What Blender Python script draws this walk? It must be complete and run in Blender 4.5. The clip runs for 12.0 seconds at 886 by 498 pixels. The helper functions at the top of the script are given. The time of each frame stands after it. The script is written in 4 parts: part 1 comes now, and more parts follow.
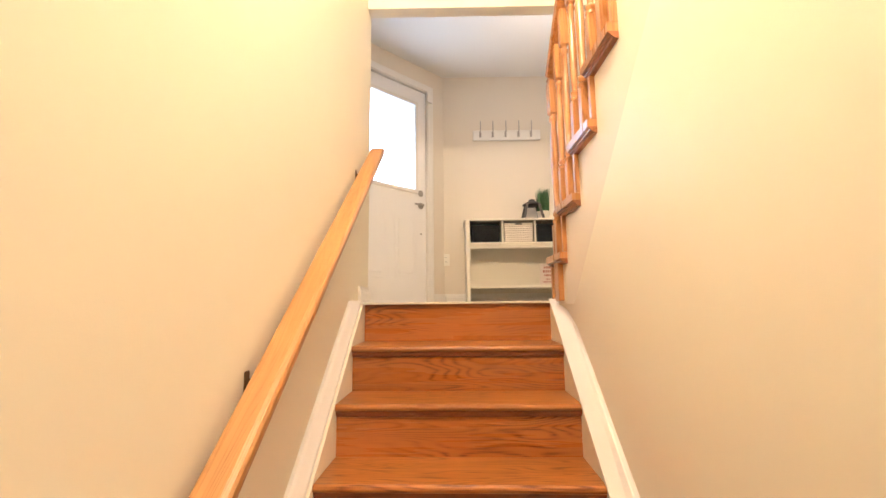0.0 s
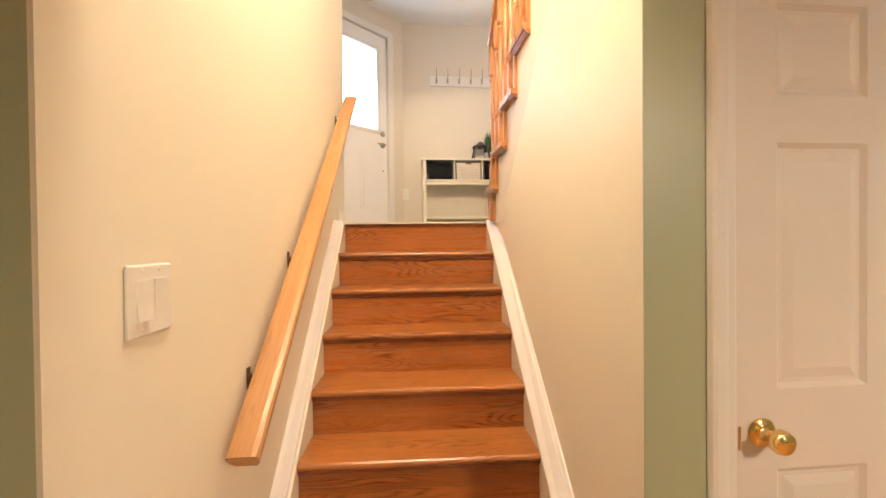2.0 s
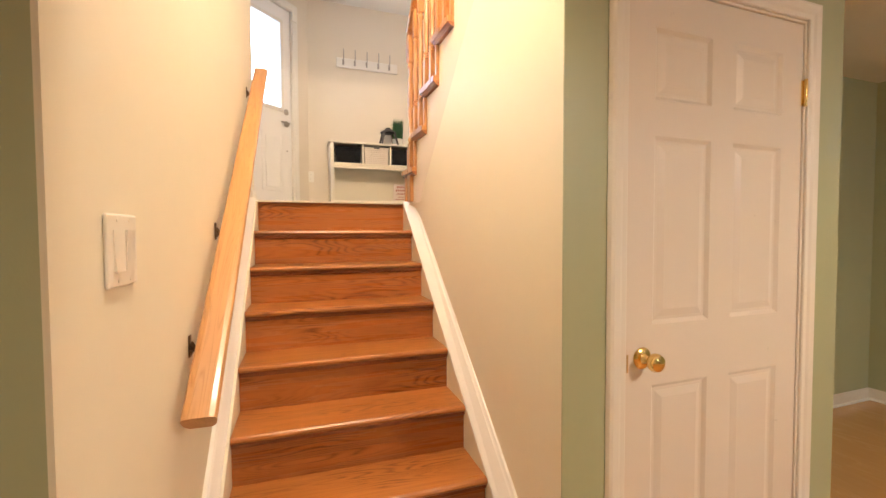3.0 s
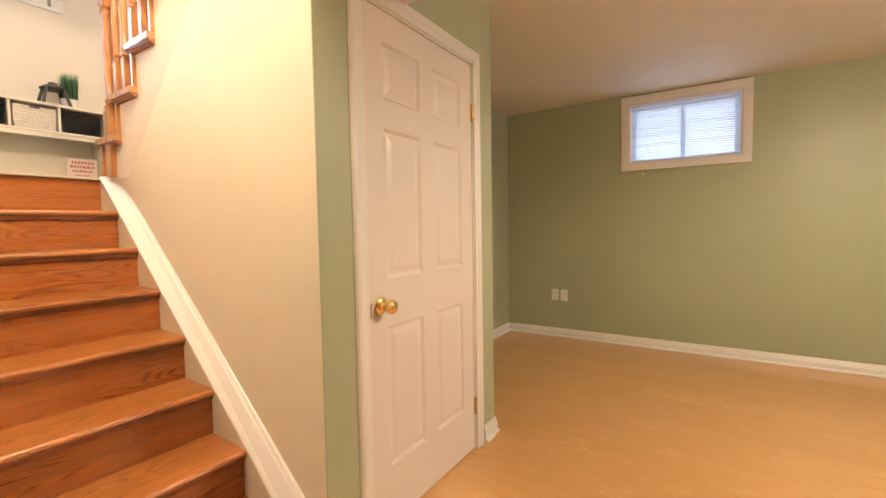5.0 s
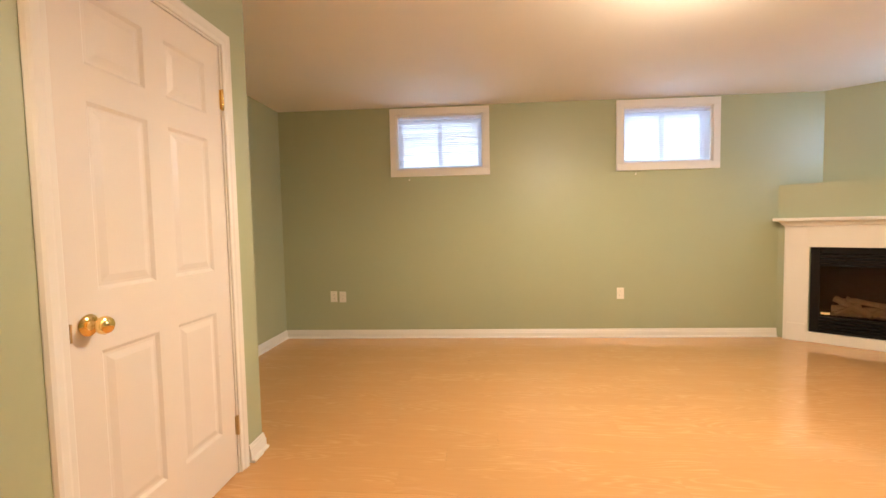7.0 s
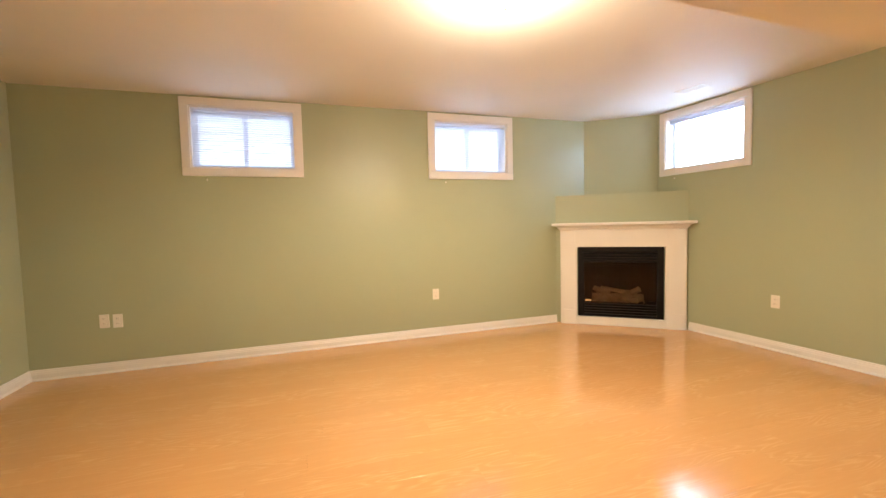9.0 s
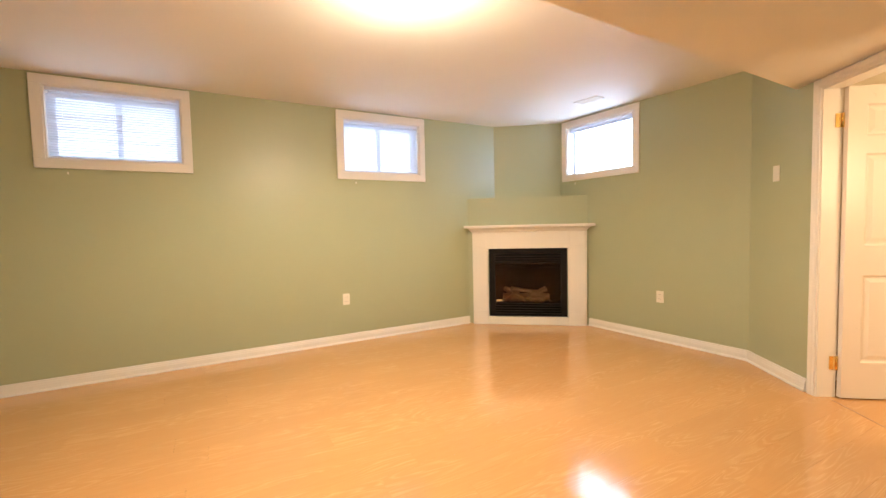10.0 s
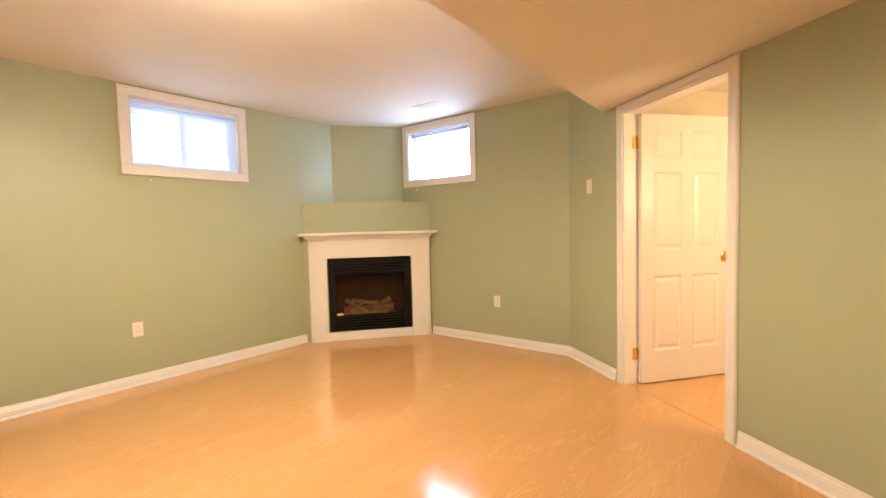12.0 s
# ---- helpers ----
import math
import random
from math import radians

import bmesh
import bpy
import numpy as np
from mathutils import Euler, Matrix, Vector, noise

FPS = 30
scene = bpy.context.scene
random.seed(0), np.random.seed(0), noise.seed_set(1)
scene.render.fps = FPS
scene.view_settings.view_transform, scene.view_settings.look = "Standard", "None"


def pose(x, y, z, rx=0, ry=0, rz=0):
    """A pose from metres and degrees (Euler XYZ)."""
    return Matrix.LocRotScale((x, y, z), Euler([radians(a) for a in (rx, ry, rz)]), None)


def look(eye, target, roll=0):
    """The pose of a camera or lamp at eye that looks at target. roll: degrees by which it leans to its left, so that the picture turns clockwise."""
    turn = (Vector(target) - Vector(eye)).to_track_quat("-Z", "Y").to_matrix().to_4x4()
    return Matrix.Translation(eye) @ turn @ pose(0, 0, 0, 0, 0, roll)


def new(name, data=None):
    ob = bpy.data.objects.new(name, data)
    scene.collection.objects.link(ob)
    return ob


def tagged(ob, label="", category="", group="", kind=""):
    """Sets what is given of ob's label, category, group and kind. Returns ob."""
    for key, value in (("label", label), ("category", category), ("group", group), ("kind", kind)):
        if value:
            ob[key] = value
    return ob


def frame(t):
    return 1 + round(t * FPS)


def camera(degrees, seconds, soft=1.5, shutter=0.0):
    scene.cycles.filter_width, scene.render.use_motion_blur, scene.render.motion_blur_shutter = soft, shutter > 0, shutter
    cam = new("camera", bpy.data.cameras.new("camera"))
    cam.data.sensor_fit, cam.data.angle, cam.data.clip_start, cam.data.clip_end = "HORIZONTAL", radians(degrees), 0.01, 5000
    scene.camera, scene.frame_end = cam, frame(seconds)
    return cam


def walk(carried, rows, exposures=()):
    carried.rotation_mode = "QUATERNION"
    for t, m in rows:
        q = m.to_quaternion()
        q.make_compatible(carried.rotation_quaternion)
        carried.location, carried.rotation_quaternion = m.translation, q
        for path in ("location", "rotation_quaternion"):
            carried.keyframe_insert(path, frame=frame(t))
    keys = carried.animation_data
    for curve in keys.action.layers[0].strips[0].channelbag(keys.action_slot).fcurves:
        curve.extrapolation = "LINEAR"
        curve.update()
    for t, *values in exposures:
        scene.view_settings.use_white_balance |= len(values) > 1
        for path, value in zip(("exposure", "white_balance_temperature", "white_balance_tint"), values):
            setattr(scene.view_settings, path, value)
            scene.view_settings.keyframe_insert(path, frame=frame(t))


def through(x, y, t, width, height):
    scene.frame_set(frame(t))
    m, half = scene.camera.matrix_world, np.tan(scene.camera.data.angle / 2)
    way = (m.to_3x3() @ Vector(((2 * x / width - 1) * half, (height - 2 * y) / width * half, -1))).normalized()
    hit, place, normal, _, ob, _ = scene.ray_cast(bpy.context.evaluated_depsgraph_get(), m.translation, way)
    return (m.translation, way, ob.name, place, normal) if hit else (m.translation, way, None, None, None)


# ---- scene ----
cam = camera(93.1, 12.0)
PATH = [
    (0, (-0.042, -0.077, 1.477), (-0.065, 1.906, 1.738), -0.6),
    (0.5, (-0.055, -0.248, 1.444), (-0.049, 1.742, 1.645), -0.2),
    (1, (-0.067, -0.412, 1.414), (-0.041, 1.583, 1.546), -0.1),
    (1.5, (-0.063, -0.572, 1.382), (-0.007, 1.427, 1.431), -0.3),
    (2, (-0.086, -0.695, 1.347), (0.101, 1.296, 1.325), -0.6),
    (2.5, (-0.146, -0.776, 1.313), (0.237, 1.186, 1.251), -0.6),
    (2.7, (-0.195, -0.778, 1.3), (0.302, 1.158, 1.234), -0.4),
    (4.3, (-0.407, -0.838, 1.227), (0.976, 0.603, 1.119), -0.8),
    (4.5, (-0.433, -0.848, 1.225), (1.041, 0.499, 1.115), -0.9),
    (5, (-0.453, -0.868, 1.202), (1.214, 0.232, 1.09), -1.0),
    (5.5, (-0.456, -0.898, 1.187), (1.348, -0.04, 1.078), -1.2),
    (6, (-0.439, -0.912, 1.18), (1.458, -0.29, 1.069), -1.2),
    (6.5, (-0.423, -0.94, 1.175), (1.534, -0.543, 1.065), -1.2),
    (7, (-0.411, -0.972, 1.176), (1.578, -0.796, 1.066), -1.2),
    (8.8, (-0.386, -1.086, 1.204), (1.541, -1.609, 1.089), -1.4),
    (9, (-0.351, -1.117, 1.2), (1.553, -1.718, 1.085), -1.4),
    (9.5, (-0.332, -1.174, 1.188), (1.508, -1.95, 1.074), -1.3),
    (10, (-0.301, -1.228, 1.182), (1.456, -2.178, 1.075), -1.3),
    (10.5, (-0.259, -1.263, 1.189), (1.402, -2.372, 1.083), -1.3),
    (11, (-0.197, -1.291, 1.184), (1.358, -2.545, 1.082), -1.2),
    (11.5, (-0.137, -1.342, 1.194), (1.293, -2.736, 1.094), -1.3),
    (12, (-0.072, -1.466, 1.212), (1.23, -2.98, 1.109), -1.4),
]
walk(cam, [(t, look(eye, aim, roll)) for t, eye, aim, roll in PATH], [(0, 0.3), (2.5, 0.3), (4.5, 0.46), (5, 0.5), (6, 0.6), (7, 0.8), (9.5, 0.9), (12, 0.94)])

# ---- light ----
world = bpy.data.worlds.new("world")
scene.world = world
world.use_nodes = True
nt = world.node_tree
sky = nt.nodes.new("ShaderNodeTexSky")
sky.sky_type, sky.sun_disc, sky.sun_elevation, sky.sun_rotation = "NISHITA", False, radians(38), radians(120)
nt.links.new(sky.outputs[0], nt.nodes["Background"].inputs[0])
nt.nodes["Background"].inputs[1].default_value = 0.12
sun = new("sun", bpy.data.lights.new("sun", "SUN"))
sun.data.energy, sun.data.angle, sun.data.color = 1.2, radians(12), (1, 0.96, 0.9)
sun.matrix_world = look((30, 20, 30), (0, 0, 0))


def lamp(name, where, power, color, size=0.1):
    ob = new(name, bpy.data.lights.new(name, "POINT"))
    ob.data.energy, ob.data.color, ob.data.shadow_soft_size = power, color, size
    ob.location = where
    return ob


WARM = (1.0, 0.80, 0.585)
lamp("room_lamp", (1.62, -2.10, 2.19), 24, WARM, 0.12)
down = new("room_lamp_down", bpy.data.lights.new("room_lamp_down", "SPOT"))
down.data.energy, down.data.color, down.data.shadow_soft_size, down.data.spot_size, down.data.spot_blend = 104, WARM, 0.14, radians(176), 0.5
down.location = (1.62, -2.10, 2.25)
lamp("stair_lamp", (-0.02, 0.13, 3.42), 122, (1.0, 0.83, 0.655), 0.12)
lamp("side_room_lamp", (-0.73, -4.61, 1.55), 32, (1.0, 0.75, 0.46), 0.3)
# Soft fill added to brighten the hall; no fixture stands there.
lamp("hall_fill", (0.8, 2.95, 3.3), 8, (1.0, 0.87, 0.80), 0.3)

# ---- materials ----
def base_mat(name, color, rough=0.6, metal=0.0, coat=0.0):
    m = bpy.data.materials.new(name)
    m.use_nodes = True
    b = m.node_tree.nodes["Principled BSDF"]
    b.inputs["Base Color"].default_value = (*color, 1)
    b.inputs["Roughness"].default_value = rough
    b.inputs["Metallic"].default_value = metal
    b.inputs["Coat Weight"].default_value = coat
    return m, m.node_tree, b


def noise_node(t, scale, detail=3, vec=None, rough=0.55):
    n = t.nodes.new("ShaderNodeTexNoise")
    n.inputs["Scale"].default_value, n.inputs["Detail"].default_value = scale, detail
    n.inputs["Roughness"].default_value = rough
    if vec:
        t.links.new(vec, n.inputs["Vector"])
    return n


def painted(name, color, rough=0.55, grain=260, bump=0.12, blotch=0.06, depth=0.002):
    """Rolled or brushed paint: soft blotches, fine stipple relief."""
    m, t, b = base_mat(name, color, rough)
    tc = t.nodes.new("ShaderNodeTexCoord")
    big = noise_node(t, 1.7, 3, tc.outputs["Object"])
    mix = t.nodes.new("ShaderNodeMix")
    mix.data_type = "RGBA"
    mix.inputs["A"].default_value = (*[c * (1 - blotch) for c in color], 1)
    mix.inputs["B"].default_value = (*[min(1, c * (1 + blotch)) for c in color], 1)
    t.links.new(big.outputs["Fac"], mix.inputs["Factor"])
    t.links.new(mix.outputs["Result"], b.inputs["Base Color"])
    fine = noise_node(t, grain, 2, tc.outputs["Object"])
    mid = noise_node(t, grain / 9, 3, tc.outputs["Object"])
    add = t.nodes.new("ShaderNodeMath")
    t.links.new(fine.outputs["Fac"], add.inputs[0])
    t.links.new(mid.outputs["Fac"], add.inputs[1])
    bp = t.nodes.new("ShaderNodeBump")
    bp.inputs["Strength"].default_value, bp.inputs["Distance"].default_value = bump, depth
    t.links.new(add.outputs[0], bp.inputs["Height"])
    t.links.new(bp.outputs[0], b.inputs["Normal"])
    rr = t.nodes.new("ShaderNodeMapRange")
    rr.inputs["To Min"].default_value, rr.inputs["To Max"].default_value = rough - 0.06, rough + 0.06
    t.links.new(mid.outputs["Fac"], rr.inputs["Value"])
    t.links.new(rr.outputs[0], b.inputs["Roughness"])
    return m


def wood(name, light, dark, rough=0.3, axis=1, across=9.0, coat=0.0, vary=0.12, ring=1.0, bump=0.08, mark=0.85, streaks=0.45, patchy=0.0, ring_width=0.22, stretch=0.11):
    """Oak: long streaks and cathedral arches along one axis, fine pores, a tone of its own for each piece."""
    m, t, b = base_mat(name, light, rough, 0, coat)
    tc, info = t.nodes.new("ShaderNodeTexCoord"), t.nodes.new("ShaderNodeObjectInfo")
    off = t.nodes.new("ShaderNodeVectorMath")
    off.operation = "SCALE"
    off.inputs[0].default_value = (7.3, 5.1, 3.7)
    t.links.new(info.outputs["Random"], off.inputs["Scale"])
    add = t.nodes.new("ShaderNodeVectorMath")
    t.links.new(tc.outputs["Object"], add.inputs[0])
    t.links.new(off.outputs[0], add.inputs[1])
    def mapped(scale_along, scale_cross):
        mp = t.nodes.new("ShaderNodeMapping")
        s = [scale_cross] * 3
        s[axis] = scale_along
        mp.inputs["Scale"].default_value = s
        t.links.new(add.outputs[0], mp.inputs["Vector"])
        return mp.outputs[0]
    arch = noise_node(t, 1.0, 1.5, mapped(across * stretch, across), 0.4)
    mul = t.nodes.new("ShaderNodeMath")
    mul.operation, mul.inputs[1].default_value = "MULTIPLY", 9.0 * ring
    t.links.new(arch.outputs["Fac"], mul.inputs[0])
    fr = t.nodes.new("ShaderNodeMath")
    fr.operation, fr.inputs[1].default_value = "PINGPONG", 0.5
    t.links.new(mul.outputs[0], fr.inputs[0])
    rings = t.nodes.new("ShaderNodeValToRGB")
    rings.color_ramp.elements[0].position, rings.color_ramp.elements[0].color = 0.0, (1, 1, 1, 1)
    rings.color_ramp.elements[1].position, rings.color_ramp.elements[1].color = ring_width, (0, 0, 0, 1)
    t.links.new(fr.outputs[0], rings.inputs[0])
    pores = noise_node(t, 1.0, 3, mapped(9, 260), 0.6)
    streak = noise_node(t, 1.0, 3, mapped(1.6, 42), 0.55)
    pr = t.nodes.new("ShaderNodeMapRange")
    pr.inputs["From Min"].default_value, pr.inputs["From Max"].default_value = 0.40, 0.60
    pr.inputs["To Min"].default_value = 0.3
    t.links.new(pores.outputs["Fac"], pr.inputs["Value"])
    m1 = t.nodes.new("ShaderNodeMath")
    m1.operation = "MULTIPLY"
    t.links.new(rings.outputs[0], m1.inputs[0])
    t.links.new(pr.outputs[0], m1.inputs[1])
    marks = m1
    if patchy:
        pt = noise_node(t, 1.0, 2, mapped(1.7, 6.5), 0.5)
        pm = t.nodes.new("ShaderNodeMapRange")
        pm.inputs["From Min"].default_value, pm.inputs["From Max"].default_value = 0.44, 0.58
        pm.inputs["To Min"].default_value = 1 - patchy
        t.links.new(pt.outputs["Fac"], pm.inputs["Value"])
        marks = t.nodes.new("ShaderNodeMath")
        marks.operation = "MULTIPLY"
        t.links.new(m1.outputs[0], marks.inputs[0])
        t.links.new(pm.outputs[0], marks.inputs[1])
    m2 = t.nodes.new("ShaderNodeMath")
    m2.operation, m2.inputs[1].default_value, m2.inputs[2].default_value = "MULTIPLY_ADD", mark, 0.0
    t.links.new(marks.outputs[0], m2.inputs[0])
    m3 = t.nodes.new("ShaderNodeMath")
    m3.operation, m3.inputs[1].default_value = "MULTIPLY_ADD", streaks
    t.links.new(streak.outputs["Fac"], m3.inputs[0])
    t.links.new(m2.outputs[0], m3.inputs[2])
    mix = t.nodes.new("ShaderNodeMix")
    mix.data_type, mix.clamp_factor = "RGBA", True
    mix.inputs["A"].default_value, mix.inputs["B"].default_value = (*light, 1), (*dark, 1)
    t.links.new(m3.outputs[0], mix.inputs["Factor"])
    hv = t.nodes.new("ShaderNodeHueSaturation")
    vr = t.nodes.new("ShaderNodeMapRange")
    vr.inputs["To Min"].default_value, vr.inputs["To Max"].default_value = 1 - vary, 1 + vary
    t.links.new(info.outputs["Random"], vr.inputs["Value"])
    t.links.new(vr.outputs[0], hv.inputs["Value"])
    t.links.new(mix.outputs["Result"], hv.inputs["Color"])
    t.links.new(hv.outputs[0], b.inputs["Base Color"])
    rr = t.nodes.new("ShaderNodeMapRange")
    rr.inputs["To Min"].default_value, rr.inputs["To Max"].default_value = rough * 0.8, rough * 1.25
    t.links.new(streak.outputs["Fac"], rr.inputs["Value"])
    t.links.new(rr.outputs[0], b.inputs["Roughness"])
    bp = t.nodes.new("ShaderNodeBump")
    bp.inputs["Strength"].default_value, bp.inputs["Distance"].default_value = bump, 0.001
    t.links.new(m3.outputs[0], bp.inputs["Height"])
    t.links.new(bp.outputs[0], b.inputs["Normal"])
    return m


GREEN = painted("sage_green_paint", (0.392, 0.416, 0.266), 0.38, 240, 0.1, 0.04)
CREAM = painted("cream_paint", (0.80, 0.74, 0.60), 0.5, 240, 0.1, 0.025)
HALLPAINT = painted("pale_beige_paint", (0.72, 0.64, 0.53), 0.55, 240, 0.1, 0.03)
CEILING = painted("stippled_ceiling_paint", (0.80, 0.77, 0.72), 0.7, 120, 0.45, 0.03, 0.004)
WHITE = painted("white_satin_paint", (0.78, 0.74, 0.68), 0.32, 90, 0.05, 0.02)
DOORWHITE = painted("white_door_paint", (0.75, 0.68, 0.61), 0.3, 140, 0.06, 0.02)
ENTRYWHITE = painted("white_entry_door_paint", (0.84, 0.81, 0.78), 0.35, 140, 0.05, 0.015)
PLASTIC = painted("white_plastic", (0.80, 0.76, 0.68), 0.35, 60, 0.02, 0.01)
STRINGER = painted("off_white_stringer_paint", (0.74, 0.68, 0.56), 0.45, 200, 0.08, 0.03)
LAMINATE = wood("honey_oak_laminate", (0.60, 0.315, 0.118), (0.69, 0.405, 0.178), 0.135, 1, 12.0, 0.2, 0.02, 1.7, 0.01, 0.9, 0.35, 0.85, 0.3)
TREADWOOD = wood("stained_oak_tread", (0.44, 0.170, 0.044), (0.14, 0.036, 0.008), 0.30, 0, 13.0, 0.1, 0.10, 2.4, 0.06, 1.0, 0.50, 0.75, 0.30, 0.10)
RISERWOOD = wood("stained_oak_riser", (0.41, 0.138, 0.034), (0.14, 0.034, 0.007), 0.27, 0, 11.0, 0.12, 0.14, 2.6, 0.05, 1.05, 0.45, 0.8, 0.32, 0.13)
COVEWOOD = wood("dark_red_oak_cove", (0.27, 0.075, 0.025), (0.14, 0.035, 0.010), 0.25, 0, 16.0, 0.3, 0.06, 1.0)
RAILWOOD = wood("golden_oak_rail", (0.53, 0.275, 0.105), (0.30, 0.125, 0.038), 0.36, 1, 26.0, 0.1, 0.03, 1.8, 0.06, 0.55, 0.6, 0.3, 0.22, 0.05)
POSTWOOD = wood("oak_baluster", (0.47, 0.215, 0.075), (0.27, 0.10, 0.03), 0.28, 2, 16.0, 0.2, 0.06, 1.0)
ENDWOOD = wood("dark_oak_moulding", (0.30, 0.115, 0.05), (0.17, 0.055, 0.022), 0.25, 1, 16.0, 0.3, 0.06, 1.0)
BRASS = base_mat("polished_brass", (0.85, 0.60, 0.24), 0.14, 1)[0]
DULLBRASS = base_mat("aged_brass", (0.55, 0.40, 0.20), 0.3, 1)[0]
BRONZE = base_mat("dark_bronze", (0.17, 0.11, 0.06), 0.35, 0.9)[0]
NICKEL = base_mat("brushed_nickel", (0.42, 0.38, 0.34), 0.3, 1)[0]
BLACKMETAL = painted("black_stove_enamel", (0.009, 0.007, 0.006), 0.45, 300, 0.1, 0.2)
BLACKMETAL.node_tree.nodes["Principled BSDF"].inputs["Specular IOR Level"].default_value = 0.15
DARKBRICK = painted("sooty_firebox_lining", (0.05, 0.03, 0.02), 0.85, 60, 0.5, 0.35, 0.006)
LOG = painted("ceramic_log", (0.34, 0.25, 0.18), 0.9, 50, 0.8, 0.5, 0.01)
TAG = base_mat("yellow_tag", (0.8, 0.6, 0.3), 0.5)[0]
TILE = painted("pale_hall_tile", (0.66, 0.60, 0.50), 0.25, 60, 0.05, 0.08)
JOINT = base_mat("tan_floor_joint", (0.36, 0.19, 0.08), 0.5)[0]
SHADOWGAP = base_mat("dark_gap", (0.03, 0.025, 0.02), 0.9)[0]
LEAF = painted("plant_green", (0.035, 0.11, 0.035), 0.6, 200, 0.1, 0.4)
SHELFWHITE = painted("cream_shelf_paint", (0.76, 0.70, 0.58), 0.4, 120, 0.05, 0.03)
DARKBASKET = painted("glossy_black_basket", (0.018, 0.017, 0.016), 0.13, 70, 1.0, 0.5, 0.06)
WICKER = painted("white_wicker", (0.70, 0.62, 0.54), 0.7, 90, 0.9, 0.15, 0.01)
LANTERN = painted("dark_lantern_metal", (0.06, 0.05, 0.045), 0.45, 90, 0.2, 0.3)
PAPER = painted("printed_card", (0.72, 0.62, 0.56), 0.6, 90, 0.05, 0.04)
INK = base_mat("rust_print", (0.42, 0.16, 0.12), 0.6)[0]


def glass(name, tint=(1, 1, 1), rough=0.0):
    m, t, b = base_mat(name, tint, rough)
    b.inputs["Transmission Weight"].default_value = 1
    b.inputs["IOR"].default_value = 1.45
    return m


GLASS = glass("window_glass")
FIREGLASS = glass("smoked_fire_glass", (0.72, 0.62, 0.54), 0.04)
FIREGLASS.node_tree.nodes["Principled BSDF"].inputs["IOR"].default_value = 1.22


def thin_vinyl(name, color, through, share):
    """Vinyl that lets some daylight through."""
    m, t, b = base_mat(name, color, 0.45)
    tr = t.nodes.new("ShaderNodeBsdfTranslucent")
    tr.inputs[0].default_value = (*through, 1)
    mx = t.nodes.new("ShaderNodeMixShader")
    mx.inputs[0].default_value = share
    t.links.new(b.outputs[0], mx.inputs[1])
    t.links.new(tr.outputs[0], mx.inputs[2])
    t.links.new(mx.outputs[0], t.nodes["Material Output"].inputs[0])
    return m


SLAT = thin_vinyl("blind_slat_vinyl", (0.86, 0.87, 0.88), (0.86, 0.88, 0.97), 0.6)
VINYL = thin_vinyl("white_vinyl_frame", (0.86, 0.86, 0.88), (0.80, 0.82, 0.92), 0.45)


def glow(name, color, strength):
    m, t, b = base_mat(name, color, 0.4)
    b.inputs["Emission Color"].default_value = (*color, 1)
    b.inputs["Emission Strength"].default_value = strength
    return m


LAMPGLASS = glow("lit_opal_glass", (1.0, 0.78, 0.5), 5.0)
DAYLIGHT = glow("bright_daylight", (0.84, 0.92, 1.0), 1.35)

# ---- mesh helpers ----
def box(bm, a, b, bevel=0.0, seg=1):
    vs = [bm.verts.new((x, y, z)) for x in (a[0], b[0]) for y in (a[1], b[1]) for z in (a[2], b[2])]
    fs = [bm.faces.new([vs[i] for i in q]) for q in
          ((0, 1, 3, 2), (4, 6, 7, 5), (0, 4, 5, 1), (2, 3, 7, 6), (0, 2, 6, 4), (1, 5, 7, 3))]
    if bevel:
        es = list({e for f in fs for e in f.edges})
        bmesh.ops.bevel(bm, geom=es, offset=bevel, segments=seg, affect="EDGES", profile=0.5)
    return vs


def prism(bm, pts, lo, hi, axis=0):
    """A polygon of two coordinates, extruded along one axis."""
    def co(p, h):
        return {0: (h, p[0], p[1]), 1: (p[0], h, p[1]), 2: (p[0], p[1], h)}[axis]
    lo_v, hi_v = [bm.verts.new(co(p, lo)) for p in pts], [bm.verts.new(co(p, hi)) for p in pts]
    n = len(pts)
    bm.faces.new(lo_v)
    bm.faces.new(hi_v[::-1])
    for i in range(n):
        bm.faces.new((lo_v[i], hi_v[i], hi_v[(i + 1) % n], lo_v[(i + 1) % n]))


def lathe(bm, profile, n=20, center=(0, 0, 0), axis="Z"):
    """Radius and height pairs turned about an axis."""
    rings = []
    for r, h in profile:
        ring = []
        for k in range(n):
            a = 2 * math.pi * k / n
            u, v = r * math.cos(a), r * math.sin(a)
            p = {"Z": (u, v, h), "Y": (u, h, v), "X": (h, u, v)}[axis]
            ring.append(bm.verts.new(Vector(p) + Vector(center)))
        rings.append(ring)
    for a, b in zip(rings, rings[1:]):
        for k in range(n):
            bm.faces.new((a[k], a[(k + 1) % n], b[(k + 1) % n], b[k]))
    bm.faces.new(rings[0])
    bm.faces.new(rings[-1][::-1])


def part(name, bm, material, parent=None, label="", smooth=False, at=None):
    bmesh.ops.recalc_face_normals(bm, faces=bm.faces[:])
    me = bpy.data.meshes.new(name)
    bm.to_mesh(me)
    bm.free()
    me.materials.append(material)
    if smooth:
        me.shade_smooth()
        me.set_sharp_from_angle(angle=radians(38))
    ob = new(name, me)
    if parent:
        ob.parent = parent
    if at is not None:
        ob.matrix_basis = at
    if label:
        ob["label"] = label
    return ob


def thing(name, at, label, category, group="", kind=""):
    e = new(name)
    e.empty_display_size = 0.1
    e.matrix_world = at
    return tagged(e, label, category, group, kind)


def B():
    return bmesh.new()


